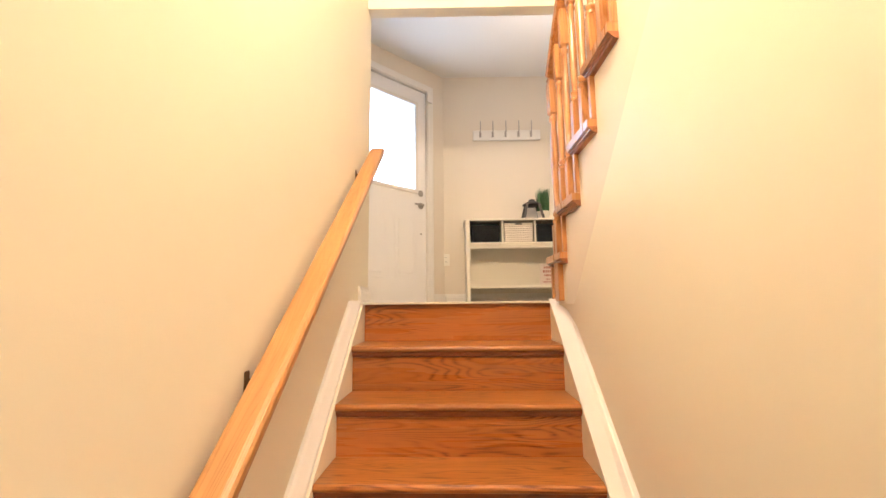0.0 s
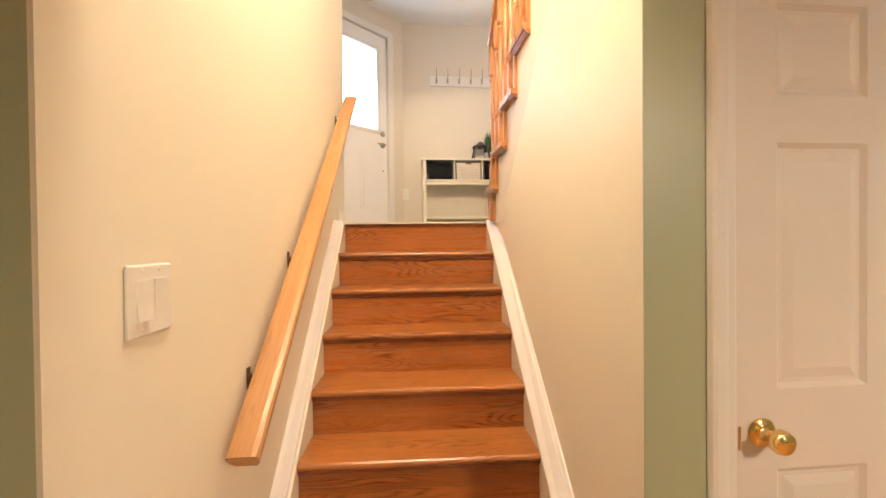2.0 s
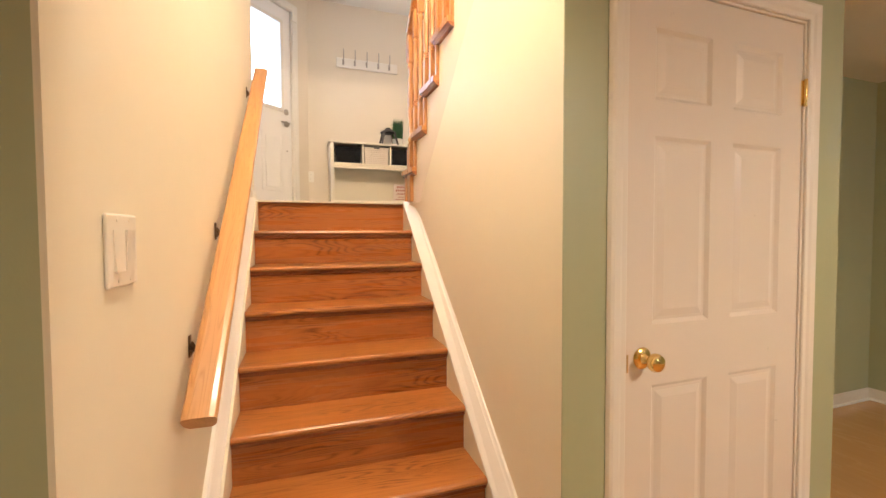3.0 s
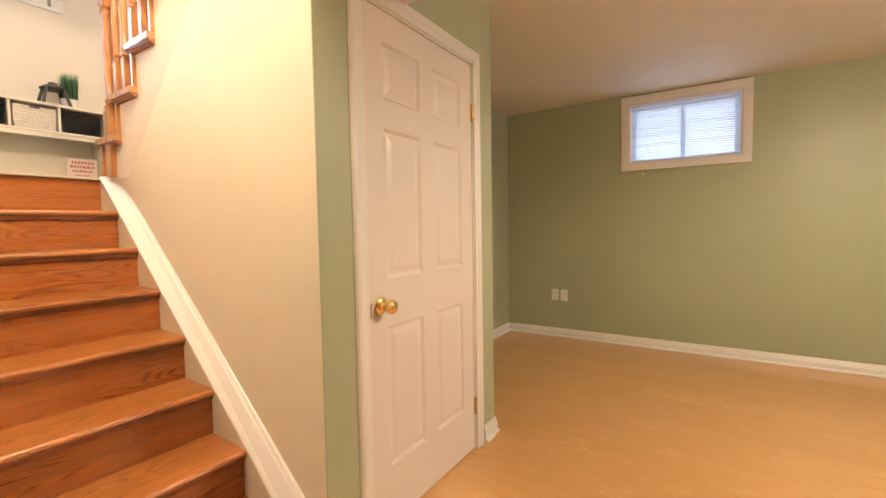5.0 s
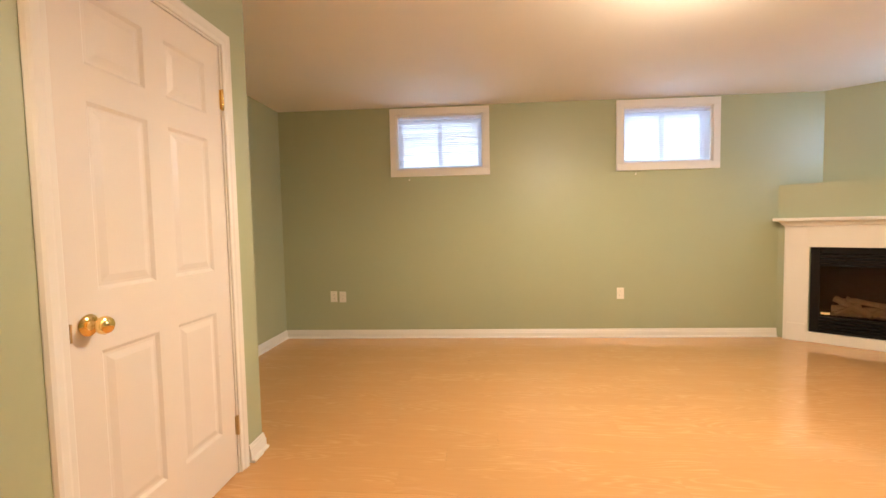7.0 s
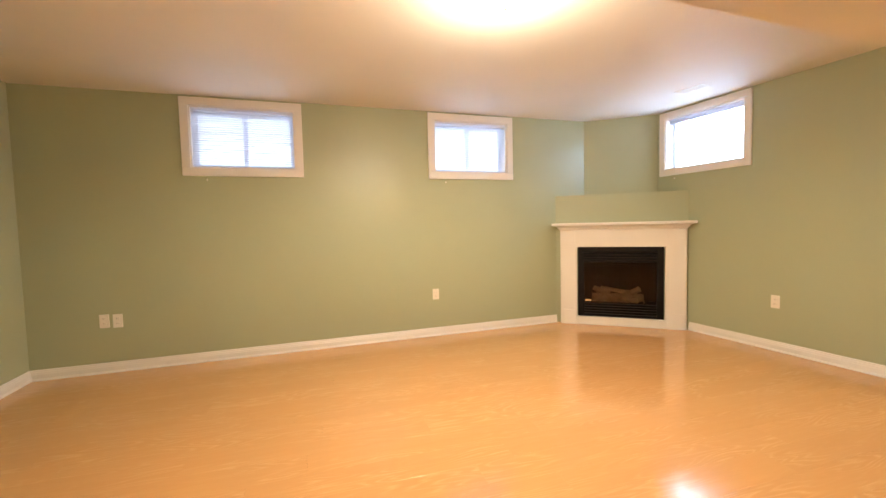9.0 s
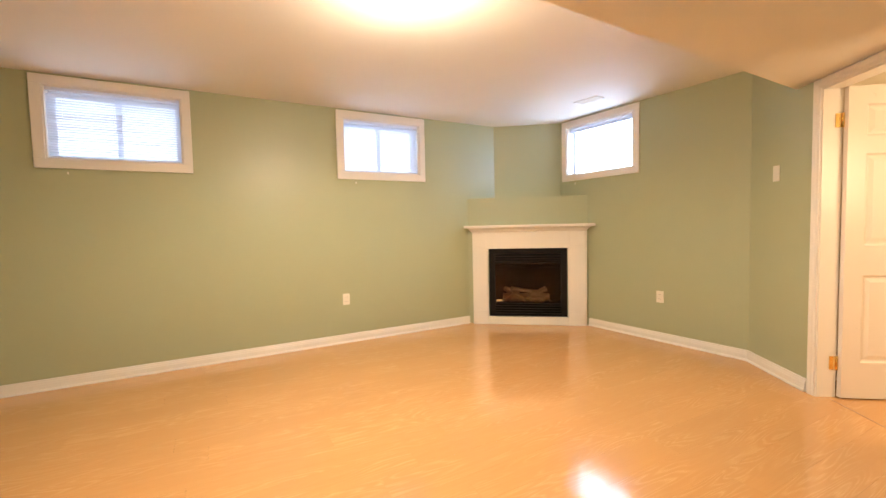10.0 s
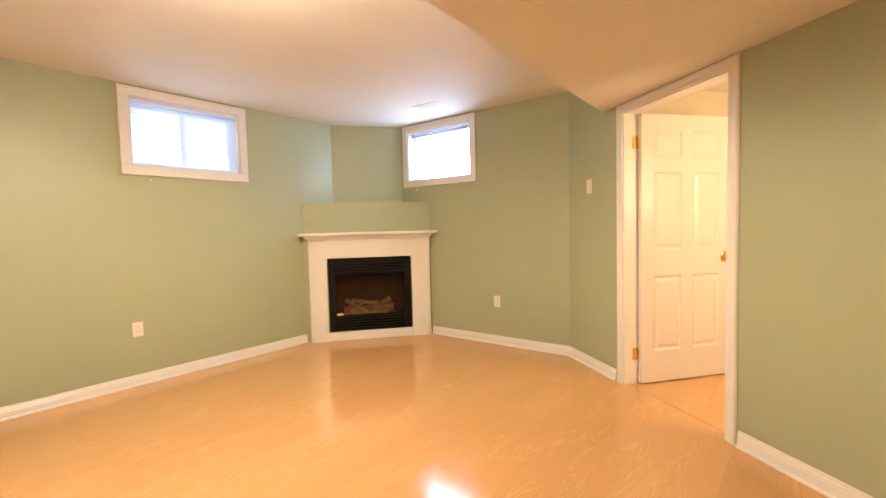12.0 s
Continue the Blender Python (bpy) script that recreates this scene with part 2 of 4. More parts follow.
def on_wall(a, b, u=0.0, z=0.0):
    """A frame on a wall that runs from a to b with the room on its left: x along, y into the room, z up."""
    d = (Vector(b[:2]) - Vector(a[:2])).normalized()
    o = Vector(a[:2]) + d * u
    m = Matrix(((d.x, -d.y, 0, o.x), (d.y, d.x, 0, o.y), (0, 0, 1, z), (0, 0, 0, 1)))
    return m


def length(a, b):
    return (Vector(b[:2]) - Vector(a[:2])).length


def wall(name, a, b, z0, z1, material, th=0.12, holes=(), lo=0.0, hi=0.0, label="painted drywall"):
    """A wall with a thickness behind its face, with openings (u0, u1, z0, z1) through it."""
    L = length(a, b)
    us = sorted({-lo, L + hi, *[h[0] for h in holes], *[h[1] for h in holes]})
    zs = sorted({z0, z1, *[h[2] for h in holes], *[h[3] for h in holes]})
    zs = [z for z in zs if z0 <= z <= z1]
    full = {}
    for i in range(len(us) - 1):
        for j in range(len(zs) - 1):
            cu, cz = (us[i] + us[i + 1]) / 2, (zs[j] + zs[j + 1]) / 2
            full[i, j] = not any(h[0] < cu < h[1] and h[2] < cz < h[3] for h in holes)
    bm = B()
    def quad(*p):
        bm.faces.new([bm.verts.new(q) for q in p])
    for (i, j), f in full.items():
        if not f:
            continue
        u0, u1, w0, w1 = us[i], us[i + 1], zs[j], zs[j + 1]
        quad((u0, 0, w0), (u1, 0, w0), (u1, 0, w1), (u0, 0, w1))
        quad((u0, -th, w0), (u0, -th, w1), (u1, -th, w1), (u1, -th, w0))
        if not full.get((i - 1, j)):
            quad((u0, 0, w0), (u0, 0, w1), (u0, -th, w1), (u0, -th, w0))
        if not full.get((i + 1, j)):
            quad((u1, 0, w0), (u1, -th, w0), (u1, -th, w1), (u1, 0, w1))
        if not full.get((i, j - 1)):
            quad((u0, 0, w0), (u0, -th, w0), (u1, -th, w0), (u1, 0, w0))
        if not full.get((i, j + 1)):
            quad((u0, 0, w1), (u1, 0, w1), (u1, -th, w1), (u0, -th, w1))
    bmesh.ops.remove_doubles(bm, verts=bm.verts[:], dist=1e-5)
    ob = part(name, bm, material, at=on_wall(a, b))
    return tagged(ob, label, "wall", kind="structure")


def slab(name, pts, z0, z1, material, label, category):
    bm = B()
    prism(bm, pts, z0, z1, 2)
    return tagged(part(name, bm, material), label, category, kind="structure")


SKIRTING = ((0, 0), (0.024, 0), (0.024, 0.005), (0.021, 0.012), (0.0145, 0.016), (0.014, 0.052), (0.011, 0.058), (0.011, 0.066), (0.007, 0.074), (0.006, 0.086), (0, 0.088))


def baseboard(a, b, z=0.0, ends=(0, 0)):
    bm = B()
    L = length(a, b)
    lo, hi = [], []
    for y, h in SKIRTING:
        lo.append(bm.verts.new((ends[0] * y, y, h)))
        hi.append(bm.verts.new((L + ends[1] * y, y, h)))
    n = len(lo)
    for i in range(n):
        bm.faces.new((lo[i], hi[i], hi[(i + 1) % n], lo[(i + 1) % n]))
    bm.faces.new(lo)
    bm.faces.new(hi[::-1])
    ob = part("baseboard", bm, WHITE, at=on_wall(a, b, 0, z) @ pose(0, 0.001, 0))
    return tagged(ob, "white painted moulded baseboard", "baseboard", kind="structure")


# ---- plan ----
C_S = (1.54, -5.11)
C_B = (3.55, -4.965)
C_SE = (4.03, -4.32)
C_NE = (3.90, 1.12)
C_NW = (1.69, 1.12)
C_CR = (1.69, 0.21)
C_CL = (0.457, 0.21)
W_FAR = (-2.05, -2.58)
CEIL, SOFFIT, LAND = 2.40, 2.075, 8 * 0.1857
TURN = -1.4


def stair_xy(x, y):
    """Places of the stairwell, which stands a little askew to the room."""
    v = pose(0, 1.936, 0, 0, 0, TURN) @ Vector((x, y - 1.936, 0))
    return v.x, v.y


STAIR = pose(0, 1.936, 0, 0, 0, TURN) @ pose(0, -1.936, 0)

E_LEN = length(C_SE, C_NE)
def on_east(y):
    return (y - C_SE[1]) / (C_NE[1] - C_SE[1]) * E_LEN


w1 = (on_east(-1.085), on_east(-0.062))
w2 = (on_east(-3.345), on_east(-2.345))
w3 = (C_B[0] - 3.60, C_B[0] - 2.52)
W_TRIM = 0.07
HOLES_E = [(w[0] + W_TRIM, w[1] - W_TRIM, 1.755, 2.315) for w in (w1, w2)]
s3 = (2.52 - C_S[0], 3.52 - C_S[0])
HOLE_S = (s3[0] + W_TRIM, s3[1] - W_TRIM, 1.755, 2.315)
wall("wall_east", C_SE, C_NE, 0, CEIL, GREEN, 0.2, HOLES_E, 0.1, 0.1, "sage green painted basement wall")
wall("wall_north", C_NE, C_NW, 0, CEIL, GREEN, 0.12, (), 0.0, 0.0, "sage green painted basement wall")
wall("wall_closet_side", C_NW, C_CR, 0, CEIL, GREEN, 0.1, (), 0.0, -0.1, "sage green painted closet wall")
D_U0, D_U1 = C_CR[0] - 1.482, C_CR[0] - 0.667
wall("wall_closet_front", C_CR, (C_CL[0] + 0.08, C_CL[1]), 0, CEIL, GREEN, 0.1, [(D_U0, D_U1, 0, 2.035)], 0, 0, "sage green painted closet wall")
bm = B()
box(bm, (C_CL[0], C_CL[1], 0), (C_CL[0] + 0.08, C_CL[1] + 0.004, CEIL))
tagged(part("wall_corner", bm, GREEN), "sage green painted wall corner", "wall", kind="structure")
wall("wall_south", C_S, C_B, 0, CEIL, GREEN, 0.2, [HOLE_S], 0.0, 0.1, "sage green painted basement wall")
wall("wall_corner_angled", C_B, C_SE, 0, CEIL, GREEN, 0.15, (), 0, 0, "sage green painted angled corner wall")
DW = length(W_FAR, C_S)
P_U0, P_U1 = DW - 1.60, DW - 0.735
wall("wall_doorway", W_FAR, C_S, 0, CEIL, GREEN, 0.11, [(P_U0, P_U1, 0, 2.015)], 0.1, 0.1, "sage green painted wall with a doorway")
wall("wall_west", (W_FAR[0], -0.18), W_FAR, 0, CEIL, GREEN, 0.12, (), 0.1, 0.1, "sage green painted basement wall")
wall("wall_beside_stairs", stair_xy(-0.505, -0.13), (W_FAR[0], -0.18), 0, CEIL, GREEN, 0.06, (), 0, 0, "sage green painted wall beside the stairs")
# side room behind the doorway
q = on_wall(W_FAR, C_S)
SR = [(q @ Vector((u, v, 0))).xy[:] for u, v in ((P_U0 - 1.3, -0.11), (P_U0 - 1.3, -2.6), (P_U1 + 0.3, -2.6), (P_U1 + 0.3, -0.11))]
SIDE = painted("warm_cream_side_room_paint", (0.76, 0.66, 0.50), 0.55, 240, 0.1, 0.03)
wall("wall_side_room", SR[0], SR[1], 0, 2.32, SIDE, 0.1, (), 0, 0.1, "warm cream painted side room wall")
wall("wall_side_room_end", SR[1], SR[2], 0, 2.32, SIDE, 0.1, (), 0, 0.1, "warm cream painted side room wall")
wall("wall_side_room_return", SR[2], SR[3], 0, 2.32, SIDE, 0.1, (), 0, 0, "warm cream painted side room wall")
slab("ceiling_side_room", [SR[0], SR[1], SR[2], SR[3]], 2.32, 2.4, CEILING, "cream side room ceiling", "ceiling")
# ceilings of the basement: the high part and the low soffit on its west side
S_EDGE_N, S_EDGE_S = (0.90, 0.21), (1.13, -4.84)
slab("ceiling", [S_EDGE_N, (1.69, 0.21), (1.69, 1.3), (4.1, 1.3), (4.25, -4.5), (3.6, -5.3), (1.5, -5.35), (1.13, -4.84)], CEIL, CEIL + 0.1,
     CEILING, "off-white stippled basement ceiling", "ceiling")
slab("ceiling_soffit", [S_EDGE_N, S_EDGE_S, (1.10, -4.90), (-2.2, -2.55), (-2.2, -0.02), (0.45, -0.02), (0.45, 0.21)], SOFFIT, CEIL + 0.1,
     CEILING, "off-white boxed-in soffit under the basement ceiling", "ceiling")
slab("floor_base", [(-2.3, 1.3), (4.2, 1.3), (4.2, -8.2), (-3.5, -8.2), (-3.5, 1.3)], -0.12, -0.009, SHADOWGAP, "subfloor under the laminate", "floor")

# ---- stairwell walls ----
def st(a):
    return stair_xy(*a)


WL, WR = -0.497, 0.460
wall("wall_stair_west", st((WL, 2.25)), st((WL, -0.13)), 0, 3.72, CREAM, 0.08, (), 0, 0, "cream painted stairwell wall")
RUN2, RISE2, R0, LIFT = 0.211, 0.200, 1.908, 0.007
EAST = pose(0.457, 0.2145, 0, 0, 0, -2.0) @ pose(-0.457, -0.2145, 0)
# east side of the stairwell: the lower panel stands proud of the strip under the upper flight
def flight_top(y):
    return LAND - 0.02 + (1.62 - y) * 0.97


def panel_x(y):
    """The foot of the wall runs a little off the line of the flight above it."""
    return 0.457 + 0.022 * (min(y, 1.7) - 0.2145)


bm, last = B(), None
for k in range(25):
    y = 0.2145 + (1.98 - 0.2145) * k / 24
    ztop = flight_top(y) if y < 1.62 else LAND - 0.012
    zmid = max(0.1, min(LAND - (1.936 - y) * 0.8372 + 0.10, ztop - 0.02))
    row = [bm.verts.new(v) for v in ((0.56, y, 0), (panel_x(y), y, 0), (panel_x(y), y, zmid), (WR - 0.002, y, ztop), (0.56, y, ztop))]
    if last:
        for q in range(5):
            bm.faces.new((last[q], row[q], row[(q + 1) % 5], last[(q + 1) % 5]))
    else:
        bm.faces.new(row)
    last = row
bm.faces.new(last[::-1])
tagged(part("wall_stair_east", bm, CREAM, smooth=True), "cream painted stairwell wall", "wall", kind="structure")
bm = B()
pts = [(0.2145, flight_top(0.2145) - 0.01), (1.61, flight_top(1.61) - 0.004), (1.64, LAND - 0.014), (R0, LAND - 0.014)]
for i in range(9):
    y0, y1, z = R0 - RUN2 * i, R0 - RUN2 * (i + 1), LAND + LIFT + RISE2 * (i + 1) - 0.030
    pts += [(y0, z), (max(y1, 0.2145), z)]
    if y1 < 0.2145:
        break
prism(bm, pts, WR + 0.005, WR + 0.08, 0)
tagged(part("wall_under_flight", bm, HALLPAINT), "pale painted wall under the upper flight", "wall", kind="structure")
bm = B()
box(bm, (-0.62, -0.12, CEIL + 0.102), (1.6, -0.022, 3.72))
box(bm, (-0.62, -0.019, SOFFIT + 0.002), (0.455, -0.005, 3.72))
tagged(part("wall_stair_south", bm, CREAM), "cream painted wall above the soffit", "wall", kind="structure")
bm = B()
box(bm, (-0.494, 2.17, 3.195), (1.496, 2.25, 3.718))
tagged(part("wall_stair_header", bm, CREAM), "cream painted header between the stairwell and the hall", "wall", kind="structure")
bm = B()
box(bm, (1.5, 0.33, 1.3), (1.6, 4.1, 3.80))
box(bm, (1.5, -0.02, CEIL + 0.102), (1.6, 0.33, 3.72))
tagged(part("wall_hall_east", bm, HALLPAINT), "pale beige painted hall wall", "wall", kind="structure")
slab("ceiling_stair", [(-0.7, -0.12), (1.6, -0.12), (1.6, 2.9), (-1.3, 2.9), (-1.3, 2.2), (-0.7, 2.2)], 3.72, 3.8, CREAM, "cream ceiling over the stairs", "ceiling")
# ---- hall ----
slab("ceiling_hall", [(-1.6, 2.9), (1.6, 2.9), (1.6, 4.2), (-1.6, 4.2)], 3.80, 3.9, CEILING, "white hall ceiling", "ceiling")
slab("floor_hall", [(-1.6, 1.985), (1.6, 1.985), (1.6, 4.2), (-1.6, 4.2)], LAND - 0.12, LAND - 0.001, TILE, "pale tiled hall floor", "floor")
H_C = (-0.075, 4.0)
d45 = Vector((-0.722, -0.691)).normalized()
H_D = (H_C[0] + d45.x * 1.45, H_C[1] + d45.y * 1.45)
wall("wall_hall_north", (1.5, 4.0), H_C, LAND, 3.82, HALLPAINT, 0.1, (), 0, 0.05, "pale beige painted hall wall")
EU0, EU1 = 0.205, 1.065
wall("wall_entry", H_C, H_D, LAND, 3.82, HALLPAINT, 0.12, [(EU0, EU1, LAND, LAND + 2.085)], 0, 0.0, "pale beige painted angled wall round the entry door")
wall("wall_hall_west", H_D, (H_D[0], 2.2), LAND, 3.82, HALLPAINT, 0.1, (), 0, 0, "pale beige painted hall wall")
wall("wall_hall_south", (H_D[0], 2.25), st((WL - 0.08, 2.25)), LAND, 3.72, HALLPAINT, 0.1, (), 0.1, 0, "pale beige painted hall wall")
baseboard((1.5, 4.0), H_C, LAND, (0, -1))
baseboard(H_C, (H_C[0] + d45.x * 0.145, H_C[1] + d45.y * 0.145), LAND, (1, 0))
baseboard(st((WL, 2.25)), st((WL, 2.02)), LAND)

# ---- baseboards of the basement ----
baseboard(C_NE, C_NW, 0, (1, -1))
baseboard(C_NW, C_CR, 0, (1, 1))
baseboard(C_CR, (C_CR[0] - 0.135, C_CR[1]), 0, (-1, 0))
q3a = on_wall(W_FAR, C_S)
baseboard((q3a @ Vector((P_U1 + 0.072, 0, 0))).xy, C_S, 0, (0, -0.5))
baseboard(W_FAR, (q3a @ Vector((P_U0 - 0.072, 0, 0))).xy, 0, (1, 0))
baseboard((W_FAR[0], -0.18), W_FAR, 0, (1, -1))
baseboard(stair_xy(-0.505, -0.13), (W_FAR[0], -0.18), 0, (0, -1))
baseboard(C_S, (3.135, -4.999), 0, (0.5, 0))
baseboard((4.017, -3.91), C_NE, 0, (0, -1))

# ---- doors ----
def panel_face(bm, x0, x1, z0, z1, y, sgn=1):
    """A raised and fielded panel pressed into a door face."""
    def ring(inset, dy):
        return [bm.verts.new((x, y + dy * sgn, z)) for x, z in
                ((x0 + inset, z0 + inset), (x1 - inset, z0 + inset), (x1 - inset, z1 - inset), (x0 + inset, z1 - inset))]
    rs = [ring(0, 0), ring(0.012, -0.009), ring(0.022, -0.009), ring(0.045, -0.002)]
    for a, b in zip(rs, rs[1:]):
        for k in range(4):
            bm.faces.new((a[k], a[(k + 1) % 4], b[(k + 1) % 4], b[k]))
    bm.faces.new(rs[-1])


def panel_door_mesh(w, h, th, panels):
    """A slab from x 0 to w with panels on both of its faces."""
    bm = B()
    xs = sorted({0, w, *[p[0] for p in panels], *[p[1] for p in panels]})
    zs = sorted({0, h, *[p[2] for p in panels], *[p[3] for p in panels]})
    for y, s in ((0, 1), (-th, -1)):
        for x0, x1 in zip(xs, xs[1:]):
            for z0, z1 in zip(zs, zs[1:]):
                if any(p[0] <= x0 and x1 <= p[1] and p[2] <= z0 and z1 <= p[3] for p in panels):
                    continue
                bm.faces.new([bm.verts.new(v) for v in ((x0, y, z0), (x1, y, z0), (x1, y, z1), (x0, y, z1))])
        for p in panels:
            panel_face(bm, p[0], p[1], p[2], p[3], y, s)
    for a, b in (((0, 0), (0, h)), ((0, h), (w, h)), ((w, h), (w, 0)), ((w, 0), (0, 0))):
        bm.faces.new([bm.verts.new(v) for v in ((a[0], 0, a[1]), (b[0], 0, b[1]), (b[0], -th, b[1]), (a[0], -th, a[1]))])
    bmesh.ops.remove_doubles(bm, verts=bm.verts[:], dist=1e-5)
    return bm


def six_panels(w, h):
    s, m = 0.105, 0.05
    xa, xb, xc, xd = s, w / 2 - m, w / 2 + m, w - s
    out = []
    for z0, z1 in ((0.235, 0.80), (0.99, 1.57), (1.68, h - 0.115)):
        out += [(xa, xb, z0, z1), (xc, xd, z0, z1)]
    return out


def casing(parent, u0, u1, z1, w=0.066, z0=0.0, wallthick=0.1, material=WHITE):
    """Moulded casing on the room side, jambs and stop inside the opening."""
    prof = ((0, 0), (w, 0), (w, 0.004), (w - 0.005, 0.013), (w - 0.014, 0.018), (w * 0.45, 0.015), (w * 0.3, 0.011), (0.004, 0.011), (0, 0.008))
    for name, s, x in (("left_casing", -1, u0 + 0.006), ("right_casing", 1, u1 - 0.006)):
        bm = B()
        lo = [bm.verts.new((x + s * a, 0.001 + b, z0)) for a, b in prof]
        hi = [bm.verts.new((x + s * a, 0.001 + b, z1 - 0.006 + a)) for a, b in prof]
        n = len(prof)
        for i in range(n):
            bm.faces.new((lo[i], hi[i], hi[(i + 1) % n], lo[(i + 1) % n]))
        bm.faces.new(lo)
        bm.faces.new(hi[::-1])
        part("casing", bm, material, parent)
    bm = B()
    lo = [bm.verts.new((u0 + 0.006 - a, 0.001 + b, z1 - 0.006 + a)) for a, b in prof]
    hi = [bm.verts.new((u1 - 0.006 + a, 0.001 + b, z1 - 0.006 + a)) for a, b in prof]
    n = len(prof)
    for i in range(n):
        bm.faces.new((lo[i], hi[i], hi[(i + 1) % n], lo[(i + 1) % n]))
    bm.faces.new(lo)
    bm.faces.new(hi[::-1])
    part("head_casing", bm, material, parent)
    for a, b in (((u0 - 0.001, -wallthick - 0.004, z0), (u0 + 0.014, 0.002, z1)), ((u1 - 0.014, -wallthick - 0.004, z0), (u1 + 0.001, 0.002, z1)),
                 ((u0 + 0.014, -wallthick - 0.004, z1 - 0.014), (u1 - 0.014, 0.002, z1 + 0.001))):
        bm = B()
        box(bm, a, b, 0.001)
        part("jamb", bm, material, parent)


def round_knob(parent, x, z, y=0.0, s=1, m=BRASS):
    bm = B()
    prof = [(0.001, 0), (0.033, 0), (0.034, 0.004), (0.028, 0.009), (0.016, 0.012), (0.012, 0.02), (0.012, 0.032), (0.019, 0.037), (0.0265, 0.046),
            (0.028, 0.056), (0.024, 0.066), (0.014, 0.071), (0.001, 0.072)]
    lathe(bm, [(r, y + s * h) for r, h in prof], 24, (x, 0, z), "Y")
    k = part("knob", bm, m, parent, "round polished brass knob", True)
    return k


def hinge(parent, x, z, y=0.003, m=BRASS):
    bm = B()
    box(bm, (x - 0.011, y - 0.002, z - 0.044), (x + 0.011, y + 0.002, z + 0.044))
    lathe(bm, [(0.006, -0.048), (0.0065, -0.046), (0.0065, 0.046), (0.006, 0.048)], 10, (x, y + 0.006, z))
    return part("hinge", bm, m, parent, "small brass butt hinge", True)


# closet door
f = on_wall(C_CR, C_CL)
d1 = thing("door_1", f, "white six-panel closet door with brass knob in the green closet wall", "door", kind="structure")
casing(d1, D_U0, D_U1, 2.035)
leafw = D_U1 - D_U0 - 0.0305
leaf = part("leaf", panel_door_mesh(leafw, 2.0105, 0.035, six_panels(leafw, 2.0105)), DOORWHITE, d1, at=pose(D_U0 + 0.0153, -0.004, 0.008))
round_knob(leaf, leafw - 0.065, 0.89)
bm = B()
box(bm, (leafw - 0.012, 0.0, 0.85), (leafw - 0.006, 0.0015, 0.905))
part("latch_plate", bm, DULLBRASS, leaf)
hinge(leaf, -0.004, 1.77)
hinge(leaf, -0.004, 0.23, m=DULLBRASS)
bm = B()
box(bm, (D_U0 - 0.160, 0.016, 0.0), (D_U0 - 0.070, 0.036, 0.015), 0.004)
tagged(part("trim", bm, WHITE, at=f), "white quarter-round shoe moulding at the closet corner", "trim", kind="structure")

# doorway and its open door
f = on_wall(W_FAR, C_S)
d2 = thing("door_2", f, "white six-panel door standing open into the warm lit side room", "door", kind="structure")
casing(d2, P_U0, P_U1, 2.015, wallthick=0.11)
leafw = 0.80
m = pose(P_U1 - 0.017, -0.118, 0.01, 0, 0, -91)
leaf = part("leaf", panel_door_mesh(leafw, 1.992, 0.035, six_panels(leafw, 1.992)), DOORWHITE, d2, at=m @ pose(0, -0.0, 0))
round_knob(leaf, leafw - 0.065, 0.93, -0.035, -1)
for z in (1.80, 0.23):
    bm = B()
    box(bm, (P_U1 - 0.019, -0.112, z - 0.044), (P_U1 - 0.014, -0.07, z + 0.044))
    lathe(bm, [(0.006, z - 0.047), (0.007, z - 0.045), (0.007, z + 0.045), (0.006, z + 0.047)], 10, (P_U1 - 0.021, -0.112, 0))
    part("hinge", bm, BRASS, d2, "brass butt hinge", True)
bm = B()
box(bm, (P_U0 + 0.014, -0.062, 0), (P_U1 - 0.014, -0.055, 0.001))
tagged(part("threshold_joint", bm, JOINT, at=f), "narrow tan joint in the floor under the doorway", "trim", kind="structure")

# entry door with a large light
f = on_wall(H_C, H_D, 0, LAND)
d3 = thing("door_3", f, "white entry door with a tall window and nickel lever in the angled hall wall", "door", kind="structure")
casing(d3, EU0, EU1, 2.085, wallthick=0.12)
ew = EU1 - EU0 - 0.034
bm = B()
GZ0, GZ1, GX0, GX1 = 1.05, 1.90, 0.13, ew - 0.13
for a, b in (((0, -0.045, 0), (ew, 0, GZ0)), ((0, -0.045, GZ1), (ew, 0, 2.055)), ((0, -0.045, GZ0), (GX0, 0, GZ1)), ((GX1, -0.045, GZ0), (ew, 0, GZ1))):
    box(bm, a, b)
for x0, x1 in ((0.12, ew / 2 - 0.04), (ew / 2 + 0.04, ew - 0.12)):
    box(bm, (x0, 0, 0.22), (x1, 0.004, 0.80), 0.003)
    box(bm, (x0 + 0.04, 0.004, 0.26), (x1 - 0.04, 0.009, 0.76), 0.004)
leaf = part("leaf", bm, ENTRYWHITE, d3, at=pose(EU0 + 0.017, -0.02, 0.008))
bm = B()
for a, b in (((GX0 - 0.03, 0, GZ0 - 0.03), (GX1 + 0.03, 0.014, GZ0 + 0.006)), ((GX0 - 0.03, 0, GZ1 - 0.006), (GX1 + 0.03, 0.014, GZ1 + 0.03)),
             ((GX0 - 0.03, 0, GZ0 + 0.006), (GX0 + 0.006, 0.014, GZ1 - 0.006)), ((GX1 - 0.006, 0, GZ0 + 0.006), (GX1 + 0.03, 0.014, GZ1 - 0.006))):
    box(bm, a, b, 0.004)
part("window_frame", bm, WHITE, leaf)
bm = B()
box(bm, (GX0, -0.026, GZ0), (GX1, -0.020, GZ1))
pane = part("pane", bm, GLASS, leaf, "clear door glass")
pane.visible_shadow = False
bm = B()
